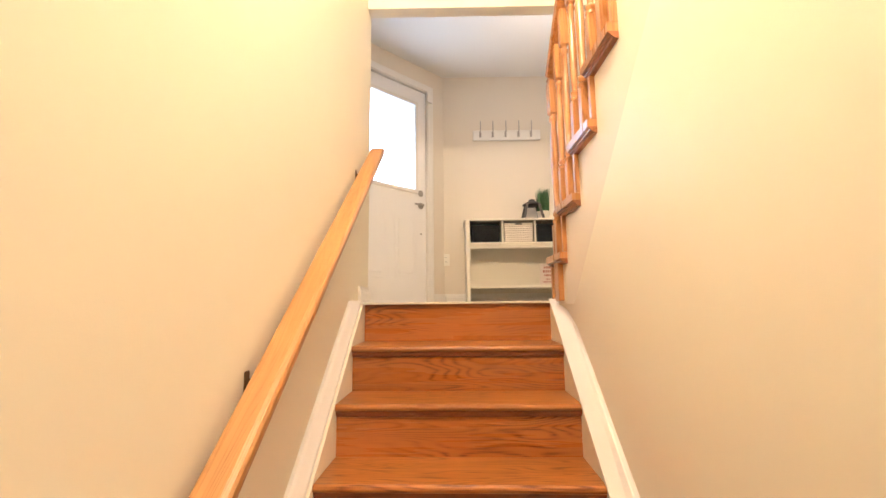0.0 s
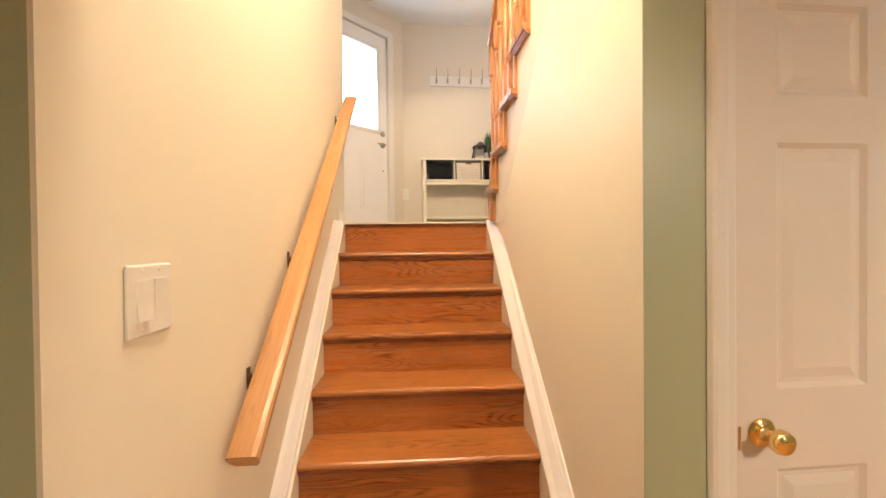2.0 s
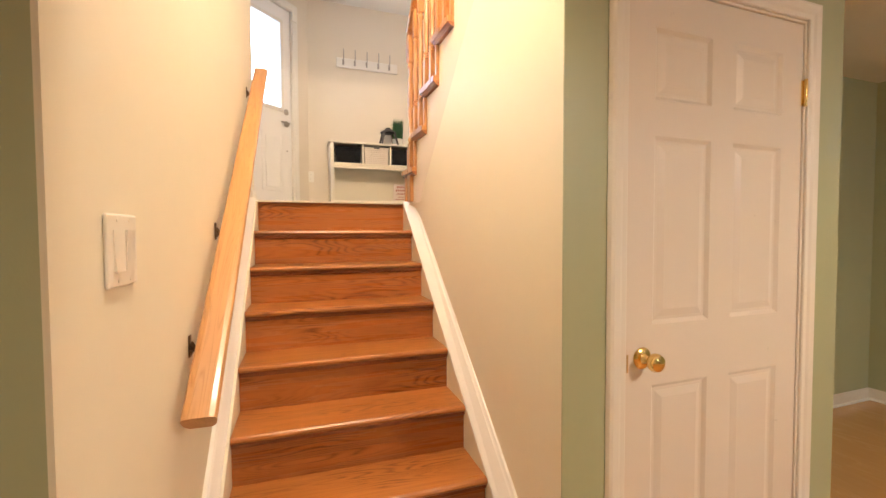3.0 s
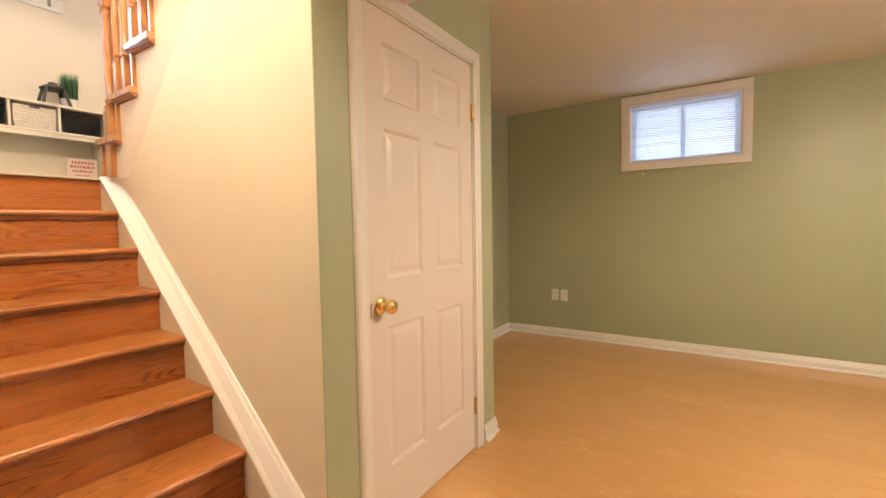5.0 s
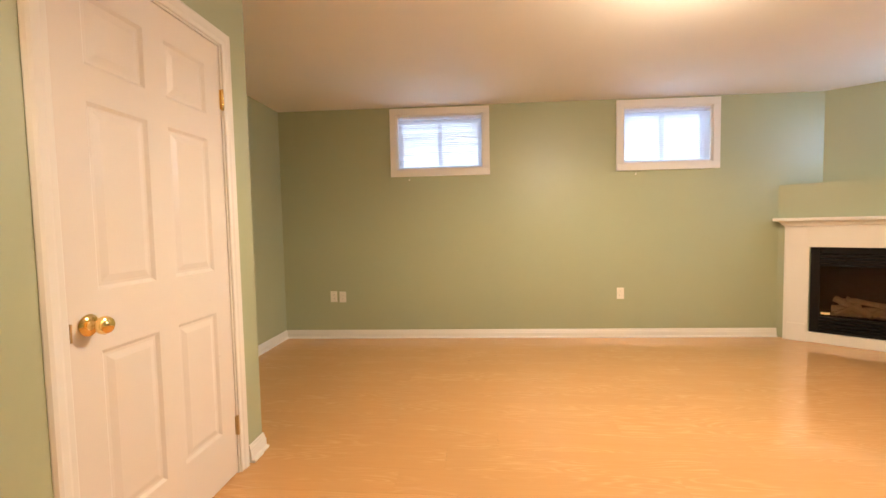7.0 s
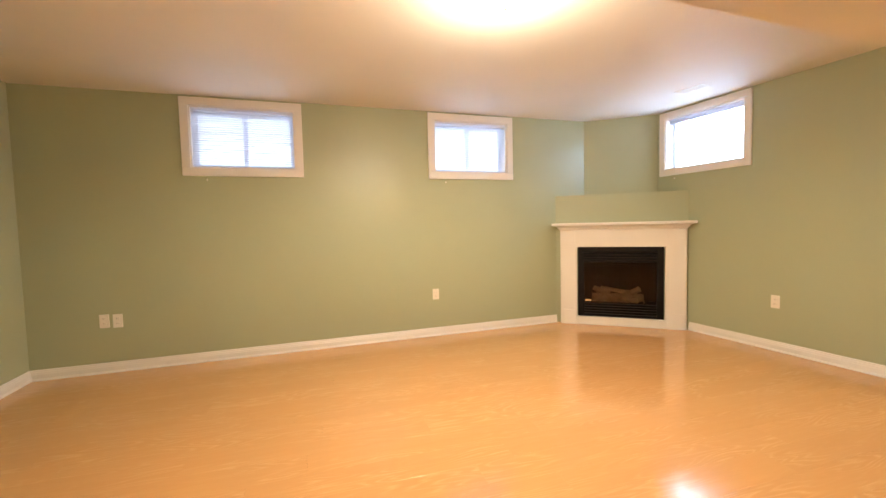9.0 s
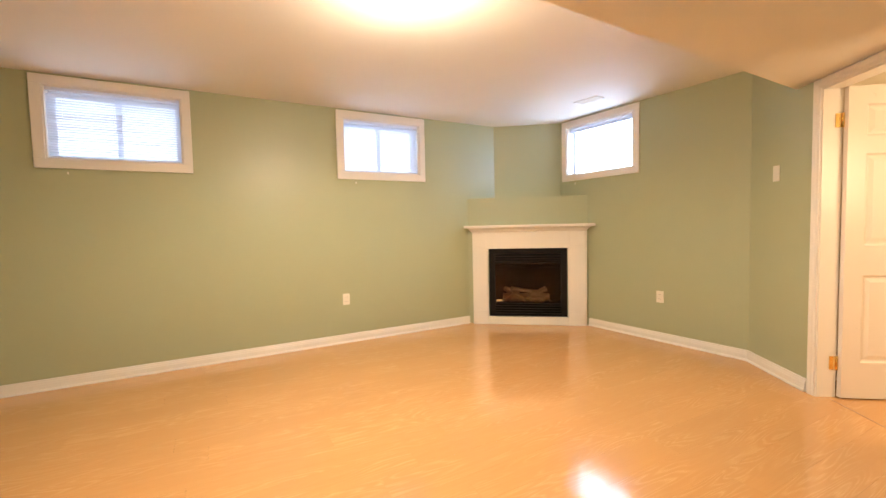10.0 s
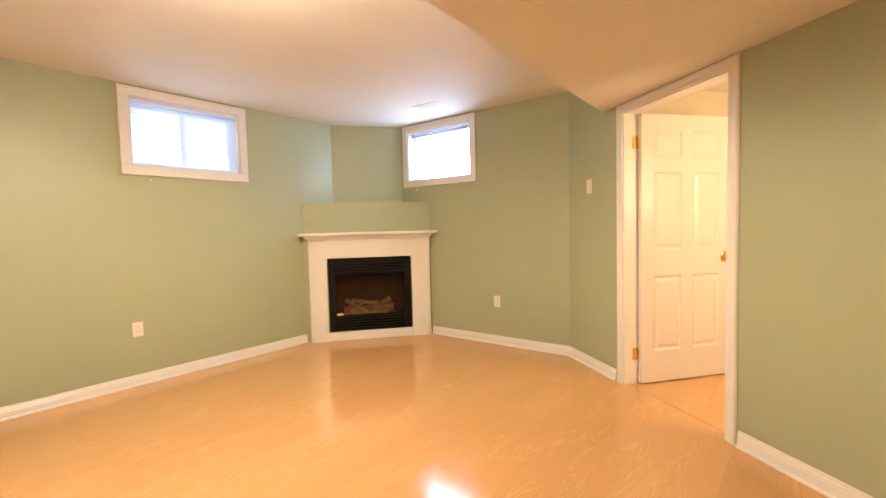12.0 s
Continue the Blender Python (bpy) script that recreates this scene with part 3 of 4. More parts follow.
lathe(bm, [(0.001, 0), (0.030, 0), (0.030, 0.006), (0.022, 0.012), (0.012, 0.014), (0.001, 0.015)], 20, (0.065, 0, 1.03), "Y")
part("deadbolt", bm, NICKEL, leaf, "round nickel deadbolt", True)
bm = B()
lathe(bm, [(0.001, 0), (0.031, 0), (0.030, 0.007), (0.012, 0.010), (0.011, 0.045), (0.001, 0.046)], 20, (0.065, 0, 0.91), "Y")
box(bm, (0.058, 0.036, 0.902), (0.165, 0.050, 0.918), 0.005, 2)
part("lever", bm, NICKEL, leaf, "nickel lever on a round rose", True)
bm = B()
lathe(bm, [(0.001, 0), (0.009, 0), (0.008, 0.004), (0.001, 0.005)], 12, (0.06, 0, 0.64), "Y")
part("viewer", bm, NICKEL, leaf, "small round nickel plug")
bm = B()
box(bm, (EU0 - 0.03, 0.014, 1.965), (EU0 + 0.03, 0.034, 2.045), 0.005, 2)
tagged(part("door_sensor", bm, PLASTIC, at=f), "small white plastic alarm contact on the entry door casing", "sensor")
bm = B()
box(bm, (EU0 - 0.6, -0.60, -0.3), (EU1 + 0.6, -0.59, 2.6))
tagged(part("backdrop", bm, DAYLIGHT, at=f), "bright overcast daylight outside the entry door", "backdrop", kind="structure")

# ---- basement windows ----
def window(name, a, b, u0, u1, z0, z1, blind, tilt=28, label=""):
    f = on_wall(a, b)
    t = W_TRIM
    w = thing(name, f, label, "window", kind="structure")
    i0, i1, j0, j1 = u0 + t, u1 - t, z0 + t, z1 - t
    for x0, x1, y0, y1 in ((u0, u1, z0, j0), (u0, u1, j1, z1), (u0, i0, j0, j1), (i1, u1, j0, j1)):
        bm = B()
        box(bm, (x0, 0.001, y0), (x1, 0.017, y1), 0.003)
        part("window_trim", bm, WHITE, w)
    for x0, x1, y0, y1 in ((i0 - 0.001, i1 + 0.001, j0 - 0.001, j0 + 0.01), (i0 - 0.001, i1 + 0.001, j1 - 0.01, j1 + 0.001), (i0 - 0.001, i0 + 0.01, j0 + 0.01, j1 - 0.01), (i1 - 0.01, i1 + 0.001, j0 + 0.01, j1 - 0.01)):
        bm = B()
        box(bm, (x0, -0.20, y0), (x1, 0.002, y1))
        part("reveal", bm, WHITE, w)
    i0, i1, j0, j1 = i0 + 0.01, i1 - 0.01, j0 + 0.01, j1 - 0.01
    mid = (i0 + i1) / 2
    bm, fw = B(), (0.035 if blind else 0.016)
    for x0, x1, y0, y1 in ((i0, i1, j0, j0 + fw), (i0, i1, j1 - fw, j1), (i0, i0 + fw, j0 + fw, j1 - fw), (i1 - fw, i1, j0 + fw, j1 - fw)):
        box(bm, (x0, -0.155, y0), (x1, -0.11, y1), 0.002)
    part("window_frame", bm, VINYL, w, "white vinyl slider frame")
    mw = 0.020
    if blind:
        bm = B()
        box(bm, (mid - mw, -0.150, j0 + fw), (mid + mw, -0.118, j1 - fw), 0.003)
        part("mullion", bm, VINYL, w, "white vinyl meeting rail")
    for x0, x1, y in (((i0 + fw, mid - mw, -0.140), (mid + mw, i1 - fw, -0.130)) if blind else ((i0 + fw, i1 - fw, -0.135),)):
        bm = B()
        box(bm, (x0, y, j0 + fw), (x1, y + 0.004, j1 - fw))
        p = part("pane", bm, GLASS, w, "clear window pane")
        p.visible_shadow = False
    bm = B()
    box(bm, (i0 - 0.3, -0.52, j0 - 0.3), (i1 + 0.3, -0.515, j1 + 1.1))
    tagged(part("backdrop", bm, DAYLIGHT, at=f), "pale daylight seen outside the basement window", "backdrop", kind="structure")
    BY = -0.022 if blind else -0.06
    bl = thing("window_blind", f, ("white horizontal mini blind lowered in the basement window" if blind else "white horizontal mini blind raised in the basement window"), "blind")
    bm = B()
    box(bm, (i0 + 0.002, BY - 0.015, j1 - 0.028), (i1 - 0.002, BY + 0.013, j1 - 0.001), 0.003)
    part("headrail", bm, VINYL, bl)
    if blind:
        bm = B()
        n = 24
        ph = (j1 - 0.04 - (j0 + 0.02)) / n
        a_ = radians(tilt)
        xs_ = (i0 + 0.003, i1 - 0.003)
        rows = []
        for x in xs_:
            for k in (-1, 0, 1):
                y, z = 0.0125 * k, 0.0016 * (1 - k * k)
                rows.append(bm.verts.new((x, y * math.cos(a_) - z * math.sin(a_), y * math.sin(a_) + z * math.cos(a_))))
        bm.faces.new((rows[0], rows[3], rows[4], rows[1]))
        bm.faces.new((rows[1], rows[4], rows[5], rows[2]))
        top = bmesh.ops.solidify(bm, geom=bm.faces[:], thickness=0.0006)
        first = part("slat", bm, SLAT, bl, at=pose(0, BY, j0 + 0.024))
        for k in range(1, n):
            s = new("slat", first.data)
            s.parent = bl
            s.matrix_basis = pose(0, BY, j0 + 0.024 + ph * k, random.uniform(-0.4, 0.4), 0, 0)
        for x in (i0 + 0.10, i1 - 0.10):
            bm = B()
            lathe(bm, [(0.0008, j0 + 0.01), (0.0008, j1 - 0.02)], 5, (x, BY + 0.013, 0))
            part("ladder_cord", bm, VINYL, bl)
        bm = B()
        box(bm, (i0 + 0.004, BY - 0.013, j0 + 0.001), (i1 - 0.004, BY + 0.012, j0 + 0.013), 0.003)
        part("bottom_rail", bm, VINYL, bl)
    else:
        for k in range(5):
            bm = B()
            z = j1 - 0.030 - 0.004 * (k + 1)
            box(bm, (i0 + 0.008, -0.073, z), (i1 - 0.008, -0.047, z + 0.0025))
            part("slat", bm, SLAT, bl)
    bm = B()
    box(bm, (u1 - 0.196, 0.0, z0 - 0.042), (u1 - 0.186, 0.012, z0 - 0.024), 0.002)
    tagged(part("cord_cleat", bm, PLASTIC, at=on_wall(a, b)), "tiny clear plastic cord cleat under the window trim", "cleat")
    return w


window("window_1", C_SE, C_NE, w1[0], w1[1], 1.690, 2.385, True, 31, "small white-trimmed basement window with mini blind in the green wall")
window("window_2", C_SE, C_NE, w2[0], w2[1], 1.690, 2.385, True, 31, "small white-trimmed basement window with mini blind in the green wall")
window("window_3", C_S, C_B, s3[0], s3[1], 1.685, 2.388, False, 20, "small white-trimmed basement window blown out by daylight beside the corner")
for nm, m, sx, p, up_ in (("daylight_1", on_wall(C_SE, C_NE, (w1[0] + w1[1]) / 2, 2.03), 0.8, 1.3, 0), ("daylight_2", on_wall(C_SE, C_NE, (w2[0] + w2[1]) / 2, 2.03), 0.8, 1.7, 0),
                          ("daylight_3", on_wall(C_S, C_B, (s3[0] + s3[1]) / 2, 2.03), 0.8, 7.5, -6), ("daylight_door", on_wall(H_C, H_D, (EU0 + EU1) / 2, LAND + 1.46), 0.55, 8, 0)):
    l = new(nm, bpy.data.lights.new(nm, "AREA"))
    l.data.shape, l.data.size, l.data.size_y, l.data.energy, l.data.color = "RECTANGLE", sx, 0.5 if nm != "daylight_door" else 0.8, p, (0.48, 0.67, 1.0)
    l.matrix_world = m @ pose(0, -0.17, 0, -90 - up_, 0, 180)

# ---- fireplace in the corner ----
FA, FB = (3.995, -3.925), (3.145, -4.985)
f = on_wall(FB, FA)
FL = length(FB, FA)
def fu(along):
    return FL - along


bx = thing("fireplace_wall", f, "sage green painted boxed corner wall with a flat top behind the mantel", "wall", kind="structure")
U0, U1 = FL - 1.125, FL - 0.225
TOP = 1.505
bm = B()
for a, b in (((-0.16, -0.05, 0), (U0, -0.012, TOP)), ((U1, -0.05, 0), (FL + 0.10, -0.012, TOP)), ((U0, -0.05, 0.91), (U1, -0.012, TOP)), ((U0, -0.05, 0), (U1, -0.012, 0.09))):
    box(bm, a, b)
part("front", bm, GREEN, bx)
bm = B()
inv = f.inverted()
tp = [(-0.14, -0.05), (FL + 0.085, -0.05)] + [(inv @ Vector((*p, 0))).xy[:] for p in ((4.02, -4.30), (3.55, -5.00))]
prism(bm, tp, TOP - 0.03, TOP - 0.001, 2)
part("ledge", bm, GREEN, bx)
fp = thing("fireplace_surround", f, "white painted wooden fireplace surround with pilasters across the corner", "fireplace surround")
def fbox(name, a0, a1, y0, y1, z0, z1, bev=0.003, mat=WHITE, par=None):
    bm = B()
    box(bm, (fu(a1), y0, z0), (fu(a0), y1, z1), bev)
    return part(name, bm, mat, par or fp)


for a0, a1 in ((0.040, 0.215), (1.135, 1.335)):
    fbox("pilaster", a0, a1, -0.011, 0.045, 0.0, 1.02)
    fbox("plinth", a0 + 0.02 if a0 < 1 else a0 + 0.012, a1 - 0.012 if a0 < 1 else a1 - 0.02, 0.045, 0.053, 0.0, 0.17)
    fbox("capital", a0 + 0.018, a1 - 0.018, 0.045, 0.053, 0.93, 1.095)
fbox("frieze", 0.040, 1.335, -0.011, 0.046, 0.905, 1.10)
fbox("base_strip", 0.21, 1.14, -0.011, 0.040, 0.0, 0.093)
fbox("side_fillet", 0.030, 0.040, -0.011, 0.03, 0, 1.10, 0.002)
fbox("side_fillet", 1.335, 1.345, -0.011, 0.03, 0, 1.10, 0.002)
mt = thing("mantel", f, "white moulded mantel shelf over the corner fireplace", "mantel shelf")
bm = B()
prof = [(-0.011, 1.101), (0.060, 1.101), (0.064, 1.112), (0.078, 1.120), (0.082, 1.132), (0.100, 1.148), (0.118, 1.152), (-0.011, 1.152)]
L0, L1 = fu(1.335), fu(0.030)
ra, rb = [], []
for y, z in prof:
    e = max(0, y - 0.055)
    ra.append(bm.verts.new((L0 - e, y, z)))
    rb.append(bm.verts.new((L1 + e, y, z)))
n = len(prof)
for i in range(n):
    bm.faces.new((ra[i], rb[i], rb[(i + 1) % n], ra[(i + 1) % n]))
bm.faces.new(ra)
bm.faces.new(rb[::-1])
part("bed_moulding", bm, WHITE, mt)
bm = B()
box(bm, (L0 - 0.085, -0.011, 1.1525), (L1 + 0.085, 0.145, 1.182), 0.005, 2)
part("shelf", bm, WHITE, mt)
fi = thing("fireplace_insert", f, "black metal gas fireplace insert with glass front and ceramic logs", "fireplace insert")
I0, I1 = fu(1.125), fu(0.225)
bm = B()
for a, b in (((I0, -0.02, 0.095), (I0 + 0.07, 0.012, 0.905)), ((I1 - 0.07, -0.02, 0.095), (I1, 0.012, 0.905)),
             ((I0 + 0.07, -0.02, 0.845), (I1 - 0.07, 0.012, 0.905)), ((I0 + 0.07, -0.02, 0.095), (I1 - 0.07, 0.012, 0.125))):
    box(bm, a, b, 0.003)
part("frame", bm, BLACKMETAL, fi)
for z in (0.135, 0.165, 0.195, 0.225):
    bm = B()
    box(bm, (I0 + 0.07, -0.018, z), (I1 - 0.07, 0.008, z + 0.021), 0.003)
    part("louver", bm, BLACKMETAL, fi)
for z in (0.725, 0.755, 0.785, 0.815):
    bm = B()
    box(bm, (I0 + 0.07, -0.018, z), (I1 - 0.07, 0.006, z + 0.021), 0.003)
    part("louver", bm, BLACKMETAL, fi)
bm = B()
box(bm, (I0 + 0.07, -0.016, 0.252), (I1 - 0.07, -0.012, 0.722))
part("glass", bm, FIREGLASS, fi, "smoked glass front")
bm = B()
for a, b in (((I0, -0.24, 0.10), (I1, -0.225, 0.90)), ((I0, -0.225, 0.10), (I0 + 0.02, -0.022, 0.90)), ((I1 - 0.02, -0.225, 0.10), (I1, -0.022, 0.90)),
             ((I0 + 0.02, -0.225, 0.10), (I1 - 0.02, -0.022, 0.25)), ((I0 + 0.02, -0.225, 0.74), (I1 - 0.02, -0.022, 0.90))):
    box(bm, a, b)
part("firebox", bm, DARKBRICK, fi, "dark firebox lining")
rng = random.Random(5)
for x, y, z, ln, r, yaw, pitch in ((0.47, -0.165, 0.30, 0.56, 0.040, 3, 0), (0.36, -0.12, 0.345, 0.30, 0.033, 24, 22), (0.60, -0.12, 0.345, 0.30, 0.033, -22, -24), (0.48, -0.10, 0.285, 0.46, 0.030, -6, 0), (0.50, -0.14, 0.385, 0.30, 0.027, 8, -10), (0.42, -0.085, 0.315, 0.24, 0.022, -14, 12), (0.64, -0.10, 0.32, 0.20, 0.022, 12, 30)):
    bm = B()
    n = 9
    lathe(bm, [(0.004, -ln / 2)] + [(r * (1 + 0.22 * rng.uniform(-1, 1)), -ln / 2 + ln * k / n) for k in range(n + 1)] + [(0.004, ln / 2)], 10, (0, 0, 0), "X")
    part("log", bm, LOG, fi, "grey-brown ceramic log", True, at=pose(I0 + x, y, z, 0, pitch, yaw))
bm = B()
for k in range(60):
    x, y = rng.uniform(0.17, 0.74), rng.uniform(-0.20, -0.06)
    s = rng.uniform(0.008, 0.018)
    lathe(bm, [(s * 0.3, -s * 0.5), (s, 0), (s * 0.4, s * 0.5)], 6, (I0 + x, y, 0.254 + s * 0.4))
tagged(part("embers", bm, LOG, fi, "loose grey ember stones"), kind="stuff")
bm = B()
box(bm, (fu(0.37), -0.0115, 0.268), (fu(0.305), -0.009, 0.290))
part("rating_tag", bm, TAG, fi, "small yellow rating tag")

# ---- plates, vent, ceiling lamp ----
def outlet(a, b, u, z, label):
    f = on_wall(a, b, u, z)
    t = thing("outlet", f, label, "electrical outlet")
    bm = B()
    box(bm, (-0.036, 0.0, -0.058), (0.036, 0.006, 0.058), 0.003, 2)
    part("cover_plate", bm, PLASTIC, t)
    for s in (-0.021, 0.021):
        bm = B()
        lathe(bm, [(0.001, 0.006), (0.0165, 0.006), (0.016, 0.008), (0.001, 0.008)], 16, (0, 0, s), "Y")
        o = part("receptacle", bm, PLASTIC, t)
        bm = B()
        box(bm, (-0.0075, 0.0075, s - 0.004), (-0.0055, 0.0084, s + 0.005))
        box(bm, (0.0055, 0.0075, s - 0.004), (0.0075, 0.0084, s + 0.005))
        part("slots", bm, SHADOWGAP, o)
    return t


outlet(C_SE, C_NE, on_east(0.588), 0.447, "white duplex outlet plate beside another low on the green wall")
outlet(C_SE, C_NE, on_east(0.492), 0.442, "white duplex outlet plate beside another low on the green wall")
outlet(C_SE, C_NE, on_east(-2.39), 0.452, "single white duplex outlet plate low on the green wall")
outlet(C_S, C_B, 2.30 - C_S[0], 0.442, "white duplex outlet plate on the wall under the bright window")
outlet((1.5, 4.0), H_C, 1.5 + 0.06, LAND + 0.42, "white outlet plate low on the beige hall wall")


def rocker_plate(at, gangs, label):
    t = thing("light_switch", at, label, "light switch")
    w = 0.035 + 0.0235 * (gangs - 1)
    bm = B()
    box(bm, (-w, 0, -0.058), (w, 0.0065, 0.058), 0.0035, 2)
    part("cover_plate", bm, PLASTIC, t)
    for g in range(gangs):
        x = (g - (gangs - 1) / 2) * 0.046
        bm = B()
        up = -1 if g % 2 else 1
        prism(bm, [(0.0065, -0.033), (0.0065 + (0.0045 if up < 0 else 0.0012), -0.033), (0.0085, 0.0), (0.0065 + (0.0012 if up < 0 else 0.0045), 0.033), (0.0065, 0.033)], x - 0.0155, x + 0.0155, 0)
        part("rocker", bm, PLASTIC, t)
        for z in (-0.048, 0.048):
            bm = B()
            lathe(bm, [(0.0005, 0.0065), (0.003, 0.0065), (0.0025, 0.0075), (0.0005, 0.0076)], 10, (x, 0, z), "Y")
            part("screw", bm, PLASTIC, t)
    return t


rocker_plate(on_wall(st((WL, 2.25)), st((WL, -0.09)), length(st((WL, 2.25)), st((WL, -0.09))) - 0.176, 1.255) @ Matrix.Diagonal((1.08, 1.08, 1.08, 1)), 2, "white double rocker light switch on the cream stairwell wall")
rocker_plate(on_wall(W_FAR, C_S, DW - 0.315, 1.52), 1, "white thermostat-height switch plate beside the doorway")

vent = thing("ceiling_vent", pose(2.72, -4.54, CEIL, 0, 0, 8) @ Matrix.Diagonal((0.84, 0.84, 1, 1)), "white stamped metal register in the basement ceiling", "vent")
bm = B()
for a, b in (((-0.16, -0.075, -0.007), (0.16, -0.052, 0)), ((-0.16, 0.052, -0.007), (0.16, 0.075, 0)), ((-0.16, -0.052, -0.007), (-0.132, 0.052, 0)), ((0.132, -0.052, -0.007), (0.16, 0.052, 0))):
    box(bm, a, b, 0.002)
part("frame", bm, PLASTIC, vent)
for k in range(9):
    bm = B()
    box(bm, (-0.132, -0.0062, -0.0005), (0.132, 0.0062, 0.0005))
    part("slat", bm, PLASTIC, vent, at=pose(0, -0.047 + 0.0117 * k, -0.0035, 15, 0, 0))

cl = thing("ceiling_light", pose(1.62, -2.10, CEIL), "round flush opal glass ceiling light glowing warm, with a brass finial", "ceiling light")
bm = B()
lathe(bm, [(0.001, 0), (0.165, 0), (0.17, -0.006), (0.165, -0.022), (0.001, -0.022)], 40)
part("base_pan", bm, PLASTIC, cl, smooth=True)
bm = B()
prof = [(0.155, -0.023)] + [(0.16 * math.cos(a), -0.026 - 0.085 * math.sin(a)) for a in [i * math.pi / 20 for i in range(0, 10)]] + [(0.012, -0.112)]
lathe(bm, prof, 40)
sh = part("shade", bm, LAMPGLASS, cl, "glowing opal glass bowl", True)
sh.visible_shadow = False
bm = B()
lathe(bm, [(0.001, -0.1125), (0.012, -0.1125), (0.013, -0.117), (0.006, -0.121), (0.009, -0.128), (0.006, -0.136), (0.001, -0.138)], 16)
part("finial", bm, DULLBRASS, cl, smooth=True)
sl = thing("ceiling_light", pose(-0.02, 0.13, 3.72), "round opal glass ceiling light glowing warm high over the stairs", "ceiling light")
bm = B()
lathe(bm, [(0.001, 0), (0.15, 0), (0.15, -0.02), (0.001, -0.02)], 32)
part("base_pan", bm, PLASTIC, sl)
bm = B()
lathe(bm, [(0.14, -0.021), (0.135, -0.05), (0.10, -0.085), (0.04, -0.10), (0.005, -0.102)], 32)
sh = part("shade", bm, LAMPGLASS, sl, "glowing opal glass bowl", True)
sh.visible_shadow = False

# ---- basement stairs ----
RISE, RUN = 0.1857, 0.2218
XL, XR = -0.448, 0.442
stairs = thing("staircase", STAIR, "stained oak basement staircase with bullnose treads between painted stringers", "staircase")
for i in range(1, 8):
    y, z = 1.936 - RUN * i, LAND - RISE * i
    bm = B()
    pr = [(y + 0.018, z - 0.021), (y + 0.006, z - 0.020), (y + 0.001, z - 0.015), (y - 0.001, z - 0.008), (y + 0.002, z - 0.001), (y + 0.009, z + 0.004), (y + RUN + 0.0235, z + 0.004), (y + RUN + 0.0235, z - 0.021)]
    prism(bm, pr, XL, XR, 0)
    part("tread", bm, TREADWOOD, stairs)
for i in range(0, 8):
    y, z = 1.936 - RUN * i, LAND - RISE * i
    top = z - (0.021 if i else 0.008)
    bm = B()
    box(bm, (XL, y + 0.024, max(0.0, z - RISE)), (XR, y + 0.044, top))
    part("riser", bm, RISERWOOD, stairs)
    if i:
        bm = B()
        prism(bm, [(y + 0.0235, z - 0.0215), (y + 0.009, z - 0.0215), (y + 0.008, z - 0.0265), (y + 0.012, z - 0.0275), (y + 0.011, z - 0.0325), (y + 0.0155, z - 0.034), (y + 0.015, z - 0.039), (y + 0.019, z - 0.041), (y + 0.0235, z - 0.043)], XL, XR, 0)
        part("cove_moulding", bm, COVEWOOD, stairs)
bm = B()
box(bm, (XL, 1.936, LAND - 0.008), (XR, 1.99, LAND + 0.002), 0.002)
tagged(part("landing_edge", bm, TILE, at=STAIR), "thin pale metal edge strip along the top landing", "edge strip")


def nose_z(y):
    return LAND - (1.936 - y) * RISE / RUN


